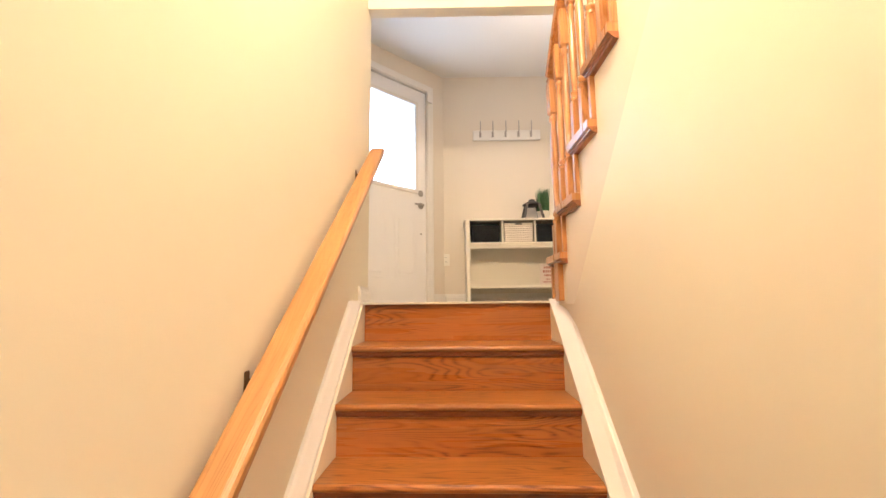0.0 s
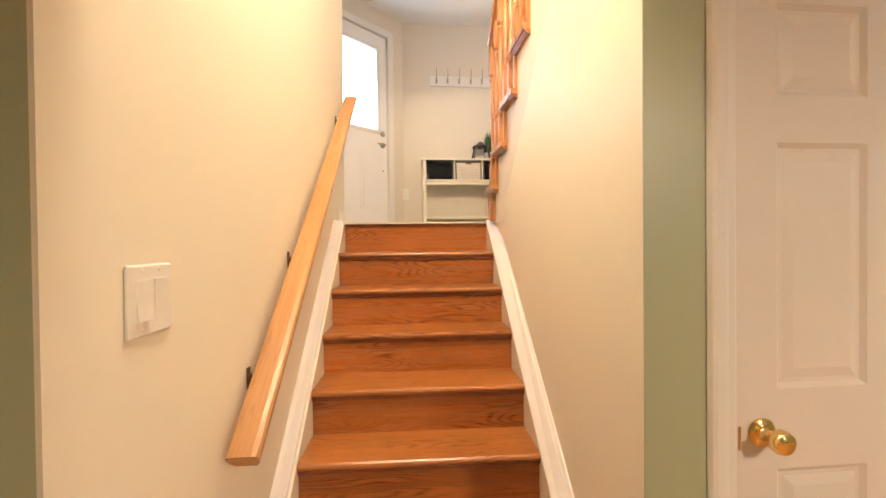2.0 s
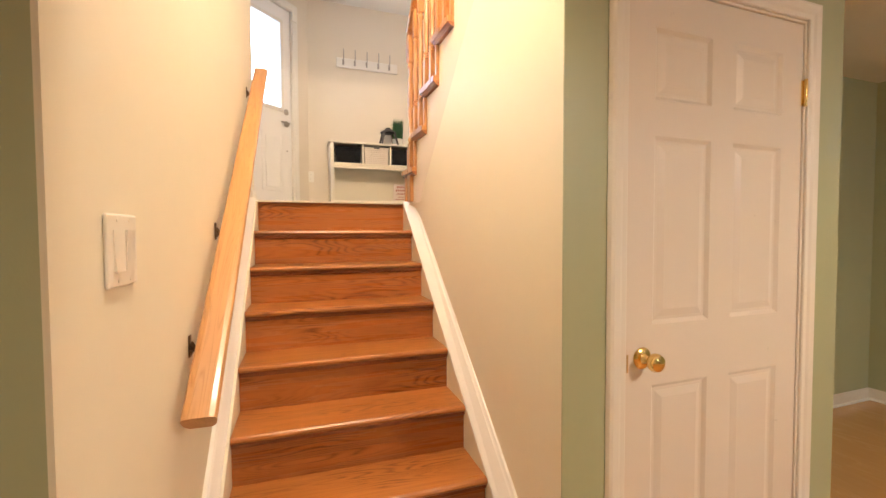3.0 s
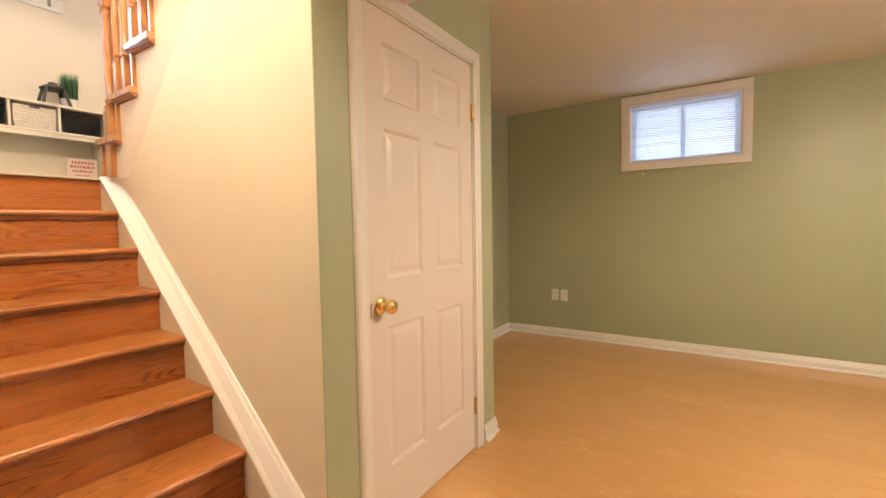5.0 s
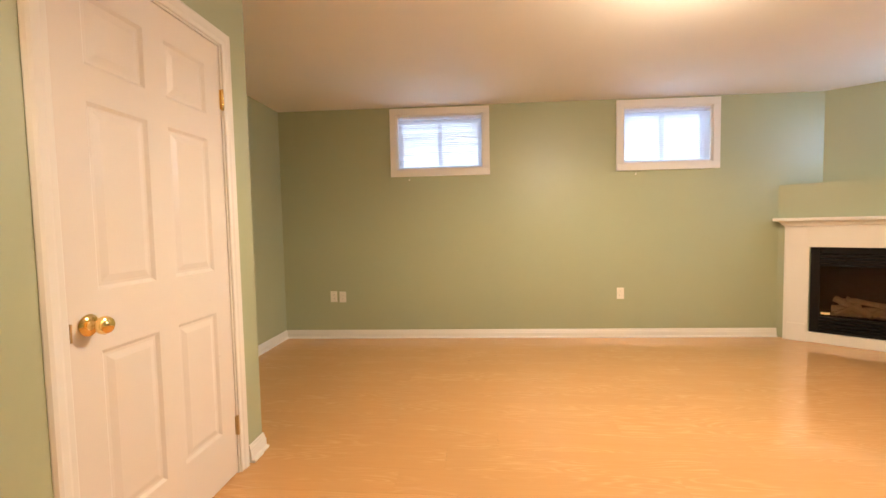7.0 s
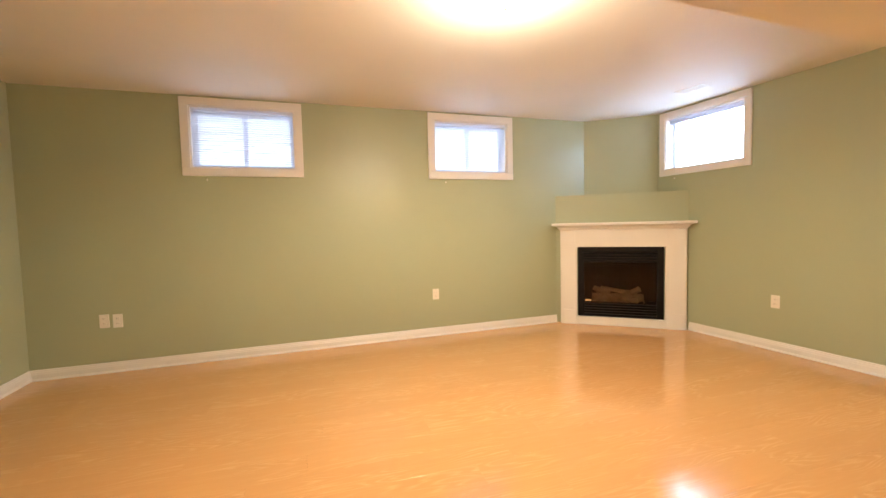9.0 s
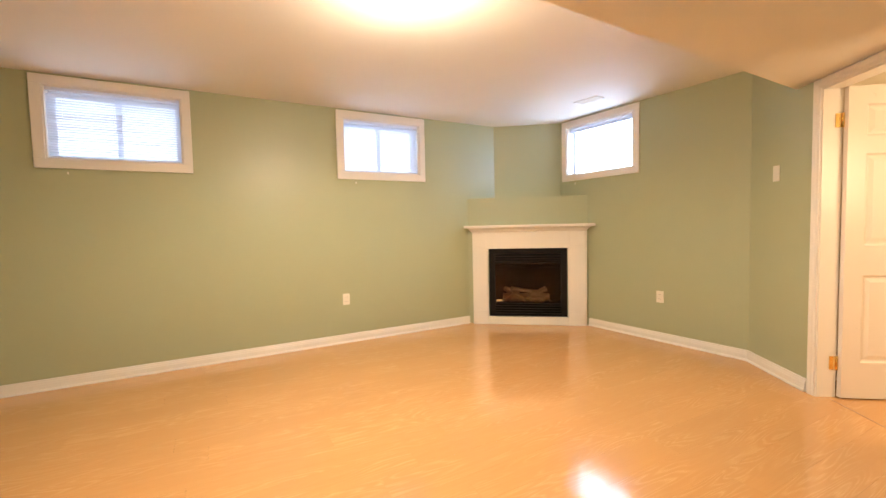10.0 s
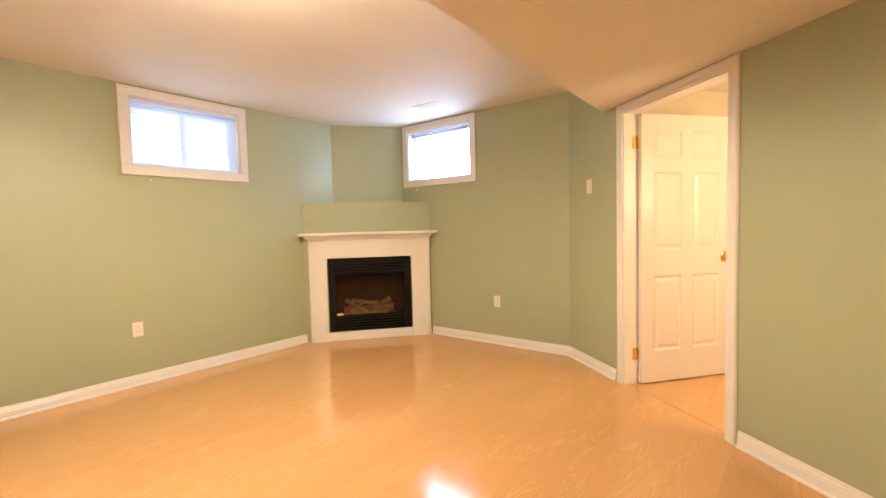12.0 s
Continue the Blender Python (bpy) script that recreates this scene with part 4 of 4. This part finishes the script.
for nm, xa, xb, s in (("stringer_west", WL - 0.002, XL - 0.001, 1), ("stringer_east", XR - 0.03, WR + 0.065, -1)):
    bm = B()
    y0 = 0.19
    if s < 0:
        xa = 0.4435
        lo_v = [bm.verts.new(v) for v in ((0.400, 0.226, 0), (0.443, 1.98, 0), (0.443, 1.98, LAND - 0.01), (0.443, 1.925, LAND - 0.01), (0.400, 0.226, max(0.02, nose_z(0.226) + 0.003)))]
        hi_v = [bm.verts.new((xb, v.co.y, v.co.z)) for v in lo_v]
        for v in hi_v:
            v.co.x = 0.46 + (v.co.y - 0.2145) * 0.0345
        bm.faces.new(lo_v)
        bm.faces.new(hi_v[::-1])
        for k in range(5):
            bm.faces.new((lo_v[k], hi_v[k], hi_v[(k + 1) % 5], lo_v[(k + 1) % 5]))
    else:
        prism(bm, [(y0, 0), (1.98, 0), (1.98, LAND - 0.01), (1.925, LAND - 0.01), (y0, max(0.02, nose_z(y0) + 0.003))], xa, xb, 0)
    tagged(part(nm, bm, STRINGER, at=STAIR if s > 0 else None), "off-white painted closed stringer beside the oak treads", "stringer", kind="structure")
    # sloped skirting on the stringer, cut level with the hall floor
    ca = math.atan2(RISE, RUN)
    wall_x = WL if s > 0 else WR - 0.003
    lvl, ya, bm = LAND + 0.012, 0.225, B()
    if s > 0:
        sec, k0, k1 = ((0.0, 0.026), (0.038, 0.026), (0.038, 0.045), (0.034, 0.051), (0.019, 0.084), (0.012, 0.092), (0.0, 0.093)), 1.0, 1.0
    else:
        sec, k0, k1 = ((0.0, 0.022), (0.055, 0.022), (0.055, 0.034), (0.051, 0.040), (0.020, 0.090), (0.016, 0.094), (0.010, 0.105), (0.0, 0.110)), 1.0, 1.45
    def top(yy, h):
        return nose_z(yy) - 0.028 + h / math.cos(ca)
    lo_v, hi_v = [], []
    for t_, h in sec:
        lo_v.append(bm.verts.new((wall_x + s * (t_ * k0 + 0.0005), ya, max(0.001, top(ya, h)))))
        hi_v.append(bm.verts.new((wall_x + s * (t_ * k1 + 0.0005), 1.936 + (lvl - LAND + 0.028 - h / math.cos(ca)) * RUN / RISE, lvl)))
    n = len(sec)
    for k in range(n):
        bm.faces.new((lo_v[k], hi_v[k], hi_v[(k + 1) % n], lo_v[(k + 1) % n]))
    bm.faces.new(lo_v)
    bm.faces.new(hi_v[::-1])
    tagged(part("stair_skirting", bm, ENTRYWHITE, at=STAIR if s > 0 else EAST), "white moulded skirting that slopes along the stairs", "skirting", kind="structure")

# handrail on brackets
rail = thing("handrail", pose(0, 0, 0), "golden oak wall handrail on dark bronze brackets beside the stairs", "handrail")
rx, ry = st((WL + 0.065, 0.33))
P0, P1 = Vector((rx, ry, 0.834)), Vector((*st((WL + 0.065, 2.17)), 2.327))
dv = (P1 - P0)
RM = Matrix.Translation(P0) @ dv.to_track_quat("Y", "Z").to_matrix().to_4x4()
RLEN = dv.length
bm = B()
pr = [(-0.036, -0.012), (-0.040, 0.004), (-0.040, 0.014), (-0.035, 0.020), (-0.022, 0.0225), (0.021, 0.0225), (0.033, 0.020), (0.038, 0.014), (0.038, 0.004), (0.034, -0.012), (0.025, -0.024), (-0.025, -0.024)]
prism(bm, pr, 0, RLEN, 1)
part("rail", bm, RAILWOOD, rail, "golden oak rail with a rounded top", at=RM)
for s_ in (0.255, 0.765, 2.06):
    c = P0 + dv.normalized() * s_
    wx = st((WL, c.y))[0]
    bm = B()
    box(bm, (wx + 0.0005, c.y - 0.011, c.z - 0.052), (wx + 0.005, c.y + 0.011, c.z + 0.010), 0.002)
    lathe(bm, [(0.001, 0.005), (0.008, 0.005), (0.007, 0.009), (0.001, 0.010)], 12, (wx, c.y, c.z - 0.036), "X")
    prev = None
    for p in (Vector((wx + 0.005, c.y, c.z - 0.012)), Vector((wx + 0.016, c.y, c.z - 0.034)), Vector((wx + 0.034, c.y, c.z - 0.044)), Vector((c.x - 0.006, c.y, c.z - 0.036)), Vector((c.x, c.y, c.z - 0.028))):
        ring = [bm.verts.new(p + Vector((0.0045 * math.cos(a), 0.0075 * math.sin(a), 0.006 * math.cos(a)))) for a in [i * math.pi / 4 for i in range(8)]]
        if prev:
            for i in range(8):
                bm.faces.new((prev[i], prev[(i + 1) % 8], ring[(i + 1) % 8], ring[i]))
        else:
            bm.faces.new(ring)
        prev = ring
    bm.faces.new(prev[::-1])
    box(bm, (c.x - 0.013, c.y - 0.022, c.z - 0.032), (c.x + 0.013, c.y + 0.022, c.z - 0.026))
    part("bracket", bm, BRONZE, rail, "dark bronze rail bracket", True)

# ---- upper flight with balustrade ----
up = thing("upper_staircase", pose(0, 0, 0), "golden oak upper flight with open tread ends over the pale wall", "staircase")
NST = 7
for i in range(NST):
    y_r, z = R0 - RUN2 * i, LAND + LIFT + RISE2 * (i + 1)
    bm = B()
    x0 = WR - 0.028
    pr = [(y_r + 0.030, z), (y_r + 0.038, z - 0.006), (y_r + 0.040, z - 0.014), (y_r + 0.037, z - 0.022), (y_r + 0.030, z - 0.027), (y_r - RUN2, z - 0.027), (y_r - RUN2, z)]
    prism(bm, pr, x0, 1.42, 0)
    part("tread", bm, POSTWOOD, up)
    # moulding under the tread end, coloured darker than the tread
    bm = B()
    prism(bm, [(x0 + 0.002, z - 0.0275), (x0 + 0.002, z - 0.032), (x0 + 0.008, z - 0.034), (x0 + 0.009, z - 0.039), (x0 + 0.015, z - 0.041), (x0 + 0.017, z - 0.046), (x0 + 0.023, z - 0.048), (WR + 0.006, z - 0.050), (WR + 0.006, z - 0.0275)], y_r - RUN2, y_r + 0.026, 1)
    part("end_moulding", bm, ENDWOOD, up, "darker oak moulding under the tread end")
    bm = B()
    box(bm, (WR - 0.012, y_r - 0.001, z - RISE2 + 0.001), (1.42, y_r + 0.019, z - 0.027))
    part("riser", bm, POSTWOOD, up)
bal = thing("balustrade", pose(0, 0, 0), "turned oak balusters, newel post and sloping handrail on the flight", "balustrade")
def rail_z(y):
    return LAND + 0.985 + (1.83 - y) * RISE2 / RUN2


bp = [(0.0155, 0.0), (0.0155, 0.17), (0.019, 0.175), (0.019, 0.183), (0.012, 0.19), (0.018, 0.20), (0.018, 0.208), (0.011, 0.218), (0.014, 0.30), (0.0165, 0.40), (0.014, 0.50), (0.011, 0.60), (0.017, 0.612), (0.017, 0.62), (0.011, 0.63), (0.0155, 0.64)]
for i in range(NST - 1):
    for j in range(2):
        y = R0 - RUN2 * i - 0.035 - 0.1 * j
        if i == 0 and j == 0:
            continue
        zb = LAND + LIFT + RISE2 * (i + 1)
        h = rail_z(y) - 0.02 - zb
        bm = B()
        box(bm, (-0.017, -0.017, 0), (0.017, 0.017, 0.15), 0.002)
        lathe(bm, [(r, 0.15 + (z_ - 0.17) * (h - 0.31) / 0.47 if z_ > 0.17 else 0.15) for r, z_ in bp if z_ >= 0.17], 14)
        box(bm, (-0.017, -0.017, h - 0.16), (0.017, 0.017, h), 0.002)
        part("baluster", bm, POSTWOOD, bal, smooth=True, at=pose(WR - 0.006, y, zb + 0.0005))
NY = 1.81
bm = B()
box(bm, (-0.041, -0.041, 0), (0.041, 0.041, 0.36), 0.004)
nb = [(0.036, 0.36), (0.044, 0.365), (0.045, 0.378), (0.034, 0.388), (0.040, 0.40), (0.042, 0.412), (0.032, 0.43), (0.034, 0.50), (0.041, 0.66), (0.036, 0.80), (0.030, 0.86), (0.041, 0.872), (0.042, 0.884), (0.031, 0.895), (0.040, 0.905), (0.038, 0.915)]
lathe(bm, nb, 20)
box(bm, (-0.041, -0.041, 0.915), (0.041, 0.041, 1.075), 0.004)
lathe(bm, [(0.041, 1.0755), (0.046, 1.080), (0.044, 1.086), (0.020, 1.092), (0.018, 1.10), (0.028, 1.108), (0.039, 1.125), (0.042, 1.145), (0.037, 1.168), (0.022, 1.184), (0.004, 1.188)], 22)
part("newel_post", bm, POSTWOOD, bal, "turned oak newel post with a ball top", True, at=pose(WR + 0.018, NY, LAND + 0.001) @ Matrix.Diagonal((0.88, 0.88, 0.965, 1)))
ya, yb = NY - 0.04, R0 - RUN2 * (NST - 1)
a_, b_ = Vector((WR - 0.006, ya, rail_z(ya))), Vector((WR - 0.006, yb, rail_z(yb)))
dv2 = b_ - a_
bm = B()
prism(bm, [(-0.027, -0.018), (-0.031, 0.006), (-0.026, 0.022), (-0.010, 0.032), (0.010, 0.032), (0.026, 0.022), (0.031, 0.006), (0.027, -0.018)], 0, dv2.length, 1)
part("handrail", bm, POSTWOOD, bal, "moulded oak handrail", at=Matrix.Translation(a_) @ dv2.to_track_quat("Y", "Z").to_matrix().to_4x4())

# ---- hall furniture ----
hf = on_wall((1.5, 4.0), H_C, 0, LAND)
def hx(x):
    return 1.5 - x


rk = thing("coat_rack", hf, "white wooden coat rail with five nickel hooks in the hall", "coat rack")
bm = B()
box(bm, (hx(0.905), 0.001, 1.625), (hx(0.225), 0.020, 1.730), 0.004)
part("board", bm, WHITE, rk)
for x in (0.30, 0.425, 0.555, 0.685, 0.81):
    bm = B()
    u = hx(x)
    box(bm, (u - 0.011, 0.020, 1.655), (u + 0.011, 0.024, 1.715), 0.002)
    box(bm, (u - 0.006, 0.024, 1.66), (u + 0.006, 0.055, 1.672), 0.003)
    box(bm, (u - 0.006, 0.045, 1.672), (u + 0.006, 0.055, 1.70), 0.003)
    box(bm, (u - 0.005, 0.024, 1.705), (u + 0.005, 0.065, 1.715), 0.003)
    box(bm, (u - 0.005, 0.057, 1.715), (u + 0.005, 0.066, 1.815), 0.003)
    part("hook", bm, NICKEL, rk, "curved nickel coat hook", True)
SX0, SX1, SD, SH = 0.125, 1.09, 0.30, 0.765
sh = thing("hall_shelf", hf, "cream painted wooden hall shelf with cubbies over open lower shelves", "shelf unit")
def sbox(name, x0, x1, y0, y1, z0, z1, mat=SHELFWHITE, bev=0.003):
    bm = B()
    box(bm, (hx(x1), y0, z0), (hx(x0), y1, z1), bev)
    return part(name, bm, mat, sh)


sbox("top", SX0 - 0.012, SX1 + 0.012, 0.012, SD + 0.012, SH - 0.02, SH)
sbox("side_panel", SX0, SX0 + 0.035, 0.016, SD, 0, SH - 0.02)
sbox("side_panel", SX1 - 0.035, SX1, 0.016, SD, 0, SH - 0.02)
sbox("cubby_shelf", SX0 + 0.035, SX1 - 0.035, 0.016, SD - 0.002, 0.525, 0.545)
for k in (1, 2):
    x = SX0 + 0.035 + (SX1 - SX0 - 0.07) * k / 3
    sbox("divider", x - 0.009, x + 0.009, 0.016, SD - 0.003, 0.545, SH - 0.02)
sbox("apron", SX0 + 0.035, SX1 - 0.035, SD - 0.03, SD - 0.012, 0.49, 0.525)
sbox("lower_shelf", SX0 + 0.035, SX1 - 0.035, 0.016, SD - 0.004, 0.13, 0.15)
sbox("back", SX0 + 0.035, SX1 - 0.035, 0.006, 0.014, 0.13, SH - 0.021)
bm = B()
x = SX0 + 0.04
while x < SX1 - 0.06:
    prism(bm, [(hx(x + 0.022 + 0.019 * math.cos(a)), 0.15 + 0.014 * math.sin(a)) for a in [i * math.pi / 8 for i in range(9)]], SD - 0.016, SD - 0.006, 1)
    x += 0.042
part("scalloped_edge", bm, SHELFWHITE, sh)
cw = (SX1 - SX0 - 0.07) / 3
for k, (mt_, lb) in enumerate(((DARKBASKET, "glossy black woven basket in a shelf cubby"), (WICKER, "white wicker basket with a lid and label in a cubby"), (DARKBASKET, "glossy black woven basket in a shelf cubby"))):
    x0 = SX0 + 0.035 + cw * k + 0.018
    t = thing("basket", hf @ pose(hx(x0 + (cw - 0.036) / 2), 0, 0.546), lb, "basket")
    w = (cw - 0.036) / 2
    bm = B()
    hh = 0.150 if k != 1 else 0.158
    pf = []
    for j in range(8):
        z0 = hh * j / 8
        pf += [(z0, 0.0), (z0 + hh / 16, 0.004)]
    pf.append((hh, 0.0))
    rings = []
    for z0, g in pf:
        k_ = 0.93 + 0.05 * z0 / hh
        rings.append([bm.verts.new(v) for v in ((-w * k_ - g * 0.5, 0.032 - g, z0), (w * k_ + g * 0.5, 0.032 - g, z0), (w * k_ + g * 0.5, SD - 0.014 + g, z0), (-w * k_ - g * 0.5, SD - 0.014 + g, z0))])
    for r0, r1 in zip(rings, rings[1:]):
        for q_ in range(4):
            bm.faces.new((r0[q_], r0[(q_ + 1) % 4], r1[(q_ + 1) % 4], r1[q_]))
    bm.faces.new(rings[0])
    bm.faces.new(rings[-1][::-1])
    part("body", bm, mt_, t)
    bm = B()
    box(bm, (-w, 0.026, hh), (w, SD - 0.006, hh + 0.018), 0.005, 2)
    part("rim", bm, mt_, t)
    if k == 1:
        bm = B()
        box(bm, (-0.03, SD - 0.0058, hh + 0.002), (0.03, SD - 0.004, hh + 0.016))
        part("label_bar", bm, LANTERN, t, "small dark label")
ln = thing("lantern", hf @ pose(hx(0.765), 0.15, SH) @ Matrix.Diagonal((1.08, 1.08, 1, 1)), "dark metal tapered lantern with a knob on the shelf top", "lantern")
for sx in (-1, 1):
    for sy in (-1, 1):
        bm = B()
        for v in box(bm, (-0.009, -0.009, 0.012), (0.009, 0.009, 0.15)):
            k = (v.co.z - 0.012) / 0.138
            v.co.x += sx * (0.082 - 0.030 * k)
            v.co.y += sy * (0.082 - 0.030 * k)
        part("post", bm, LANTERN, ln)
bm = B()
box(bm, (-0.095, -0.095, 0), (0.095, 0.095, 0.012), 0.003)
part("base", bm, LANTERN, ln)
bm = B()
lathe(bm, [(0.075, 0.148), (0.085, 0.152), (0.075, 0.165), (0.045, 0.185), (0.030, 0.19), (0.028, 0.205), (0.012, 0.212), (0.002, 0.213)], 16)
part("cap", bm, LANTERN, ln, smooth=True)
pl = thing("potted_plant", hf @ pose(hx(0.875), 0.14, SH) @ pose(0, 0, 0), "white pot of upright dark green grass on the shelf", "plant")
bm = B()
lathe(bm, [(0.045, 0), (0.062, 0.085), (0.066, 0.09), (0.058, 0.09), (0.055, 0.075), (0.001, 0.074)], 20)
part("pot", bm, PLASTIC, pl, "white ceramic pot", True)
bm = B()
for k in range(260):
    a, r = rng.uniform(0, 2 * math.pi), 0.053 * math.sqrt(rng.random())
    x, y, h = r * math.cos(a), r * math.sin(a), rng.uniform(0.19, 0.26)
    lx, ly = rng.uniform(-0.012, 0.012) + x * 0.25, rng.uniform(-0.012, 0.012) + y * 0.25
    d = rng.uniform(0, math.pi)
    ux, uy = 0.0025 * math.cos(d), 0.0025 * math.sin(d)
    p = [bm.verts.new(v) for v in ((x - ux, y - uy, 0.074), (x + ux, y + uy, 0.074), (x + lx * 0.5 + ux, y + ly * 0.5 + uy, 0.074 + h * 0.6), (x + lx, y + ly, 0.074 + h), (x + lx * 0.5 - ux, y + ly * 0.5 - uy, 0.074 + h * 0.6))]
    bm.faces.new(p)
part("grass", bm, LEAF, pl, "dark green grass blades")
sg = thing("sign", hf @ pose(hx(0.925), 0.12, 0.152, -14, 0, 0), "pale card with rust-coloured printed lines leaning on the lower shelf", "sign")
bm = B()
box(bm, (-0.11, 0, 0), (0.11, 0.008, 0.21), 0.002)
part("card", bm, PAPER, sg)
for z, w, h in ((0.165, 0.08, 0.022), (0.128, 0.085, 0.024), (0.092, 0.07, 0.020), (0.060, 0.05, 0.010), (0.035, 0.085, 0.010)):
    x = -w
    while x < w:
        l_ = rng.uniform(0.010, 0.022)
        bm = B()
        box(bm, (x, 0.008, z), (min(x + l_, w), 0.0088, z + h))
        part("print_bar", bm, INK, sg)
        x += l_ + 0.006

# ---- laminate planks of the floor ----
floor = tagged(new("floor"), "honey-toned oak laminate floor", "floor", kind="structure")
PW, PL_ = 0.193, 1.29
plank_mesh = {}
def plank(x, y0, y1):
    w, l = round(PW - 0.0003, 4), round(y1 - y0 - 0.0003, 4)
    if (w, l) not in plank_mesh:
        bm = B()
        pr = [(0, -0.009), (w, -0.009), (w, -0.0002), (w - 0.0004, 0), (0.0004, 0), (0, -0.0002)]
        prism(bm, [(p[0] - w / 2, p[1]) for p in pr], -l / 2, l / 2, 1)
        me = bpy.data.meshes.new("plank")
        bmesh.ops.recalc_face_normals(bm, faces=bm.faces[:])
        bm.to_mesh(me)
        bm.free()
        me.materials.append(LAMINATE)
        plank_mesh[w, l] = me
    ob = new("plank", plank_mesh[w, l])
    ob.parent = floor
    ob.location = (x + PW / 2, (y0 + y1) / 2, 0)


pr_ = random.Random(3)
x = -2.12
while x < 4.08:
    ylo, yhi = (-7.6 if x < 1.8 else -5.25), (1.2 if x > 1.55 else 0.25)
    y = yhi - pr_.uniform(0.3, PL_)
    hi = yhi
    while hi > ylo:
        lo_ = max(y, ylo)
        plank(x, lo_, hi)
        hi, y = lo_, lo_ - PL_
    x += PW
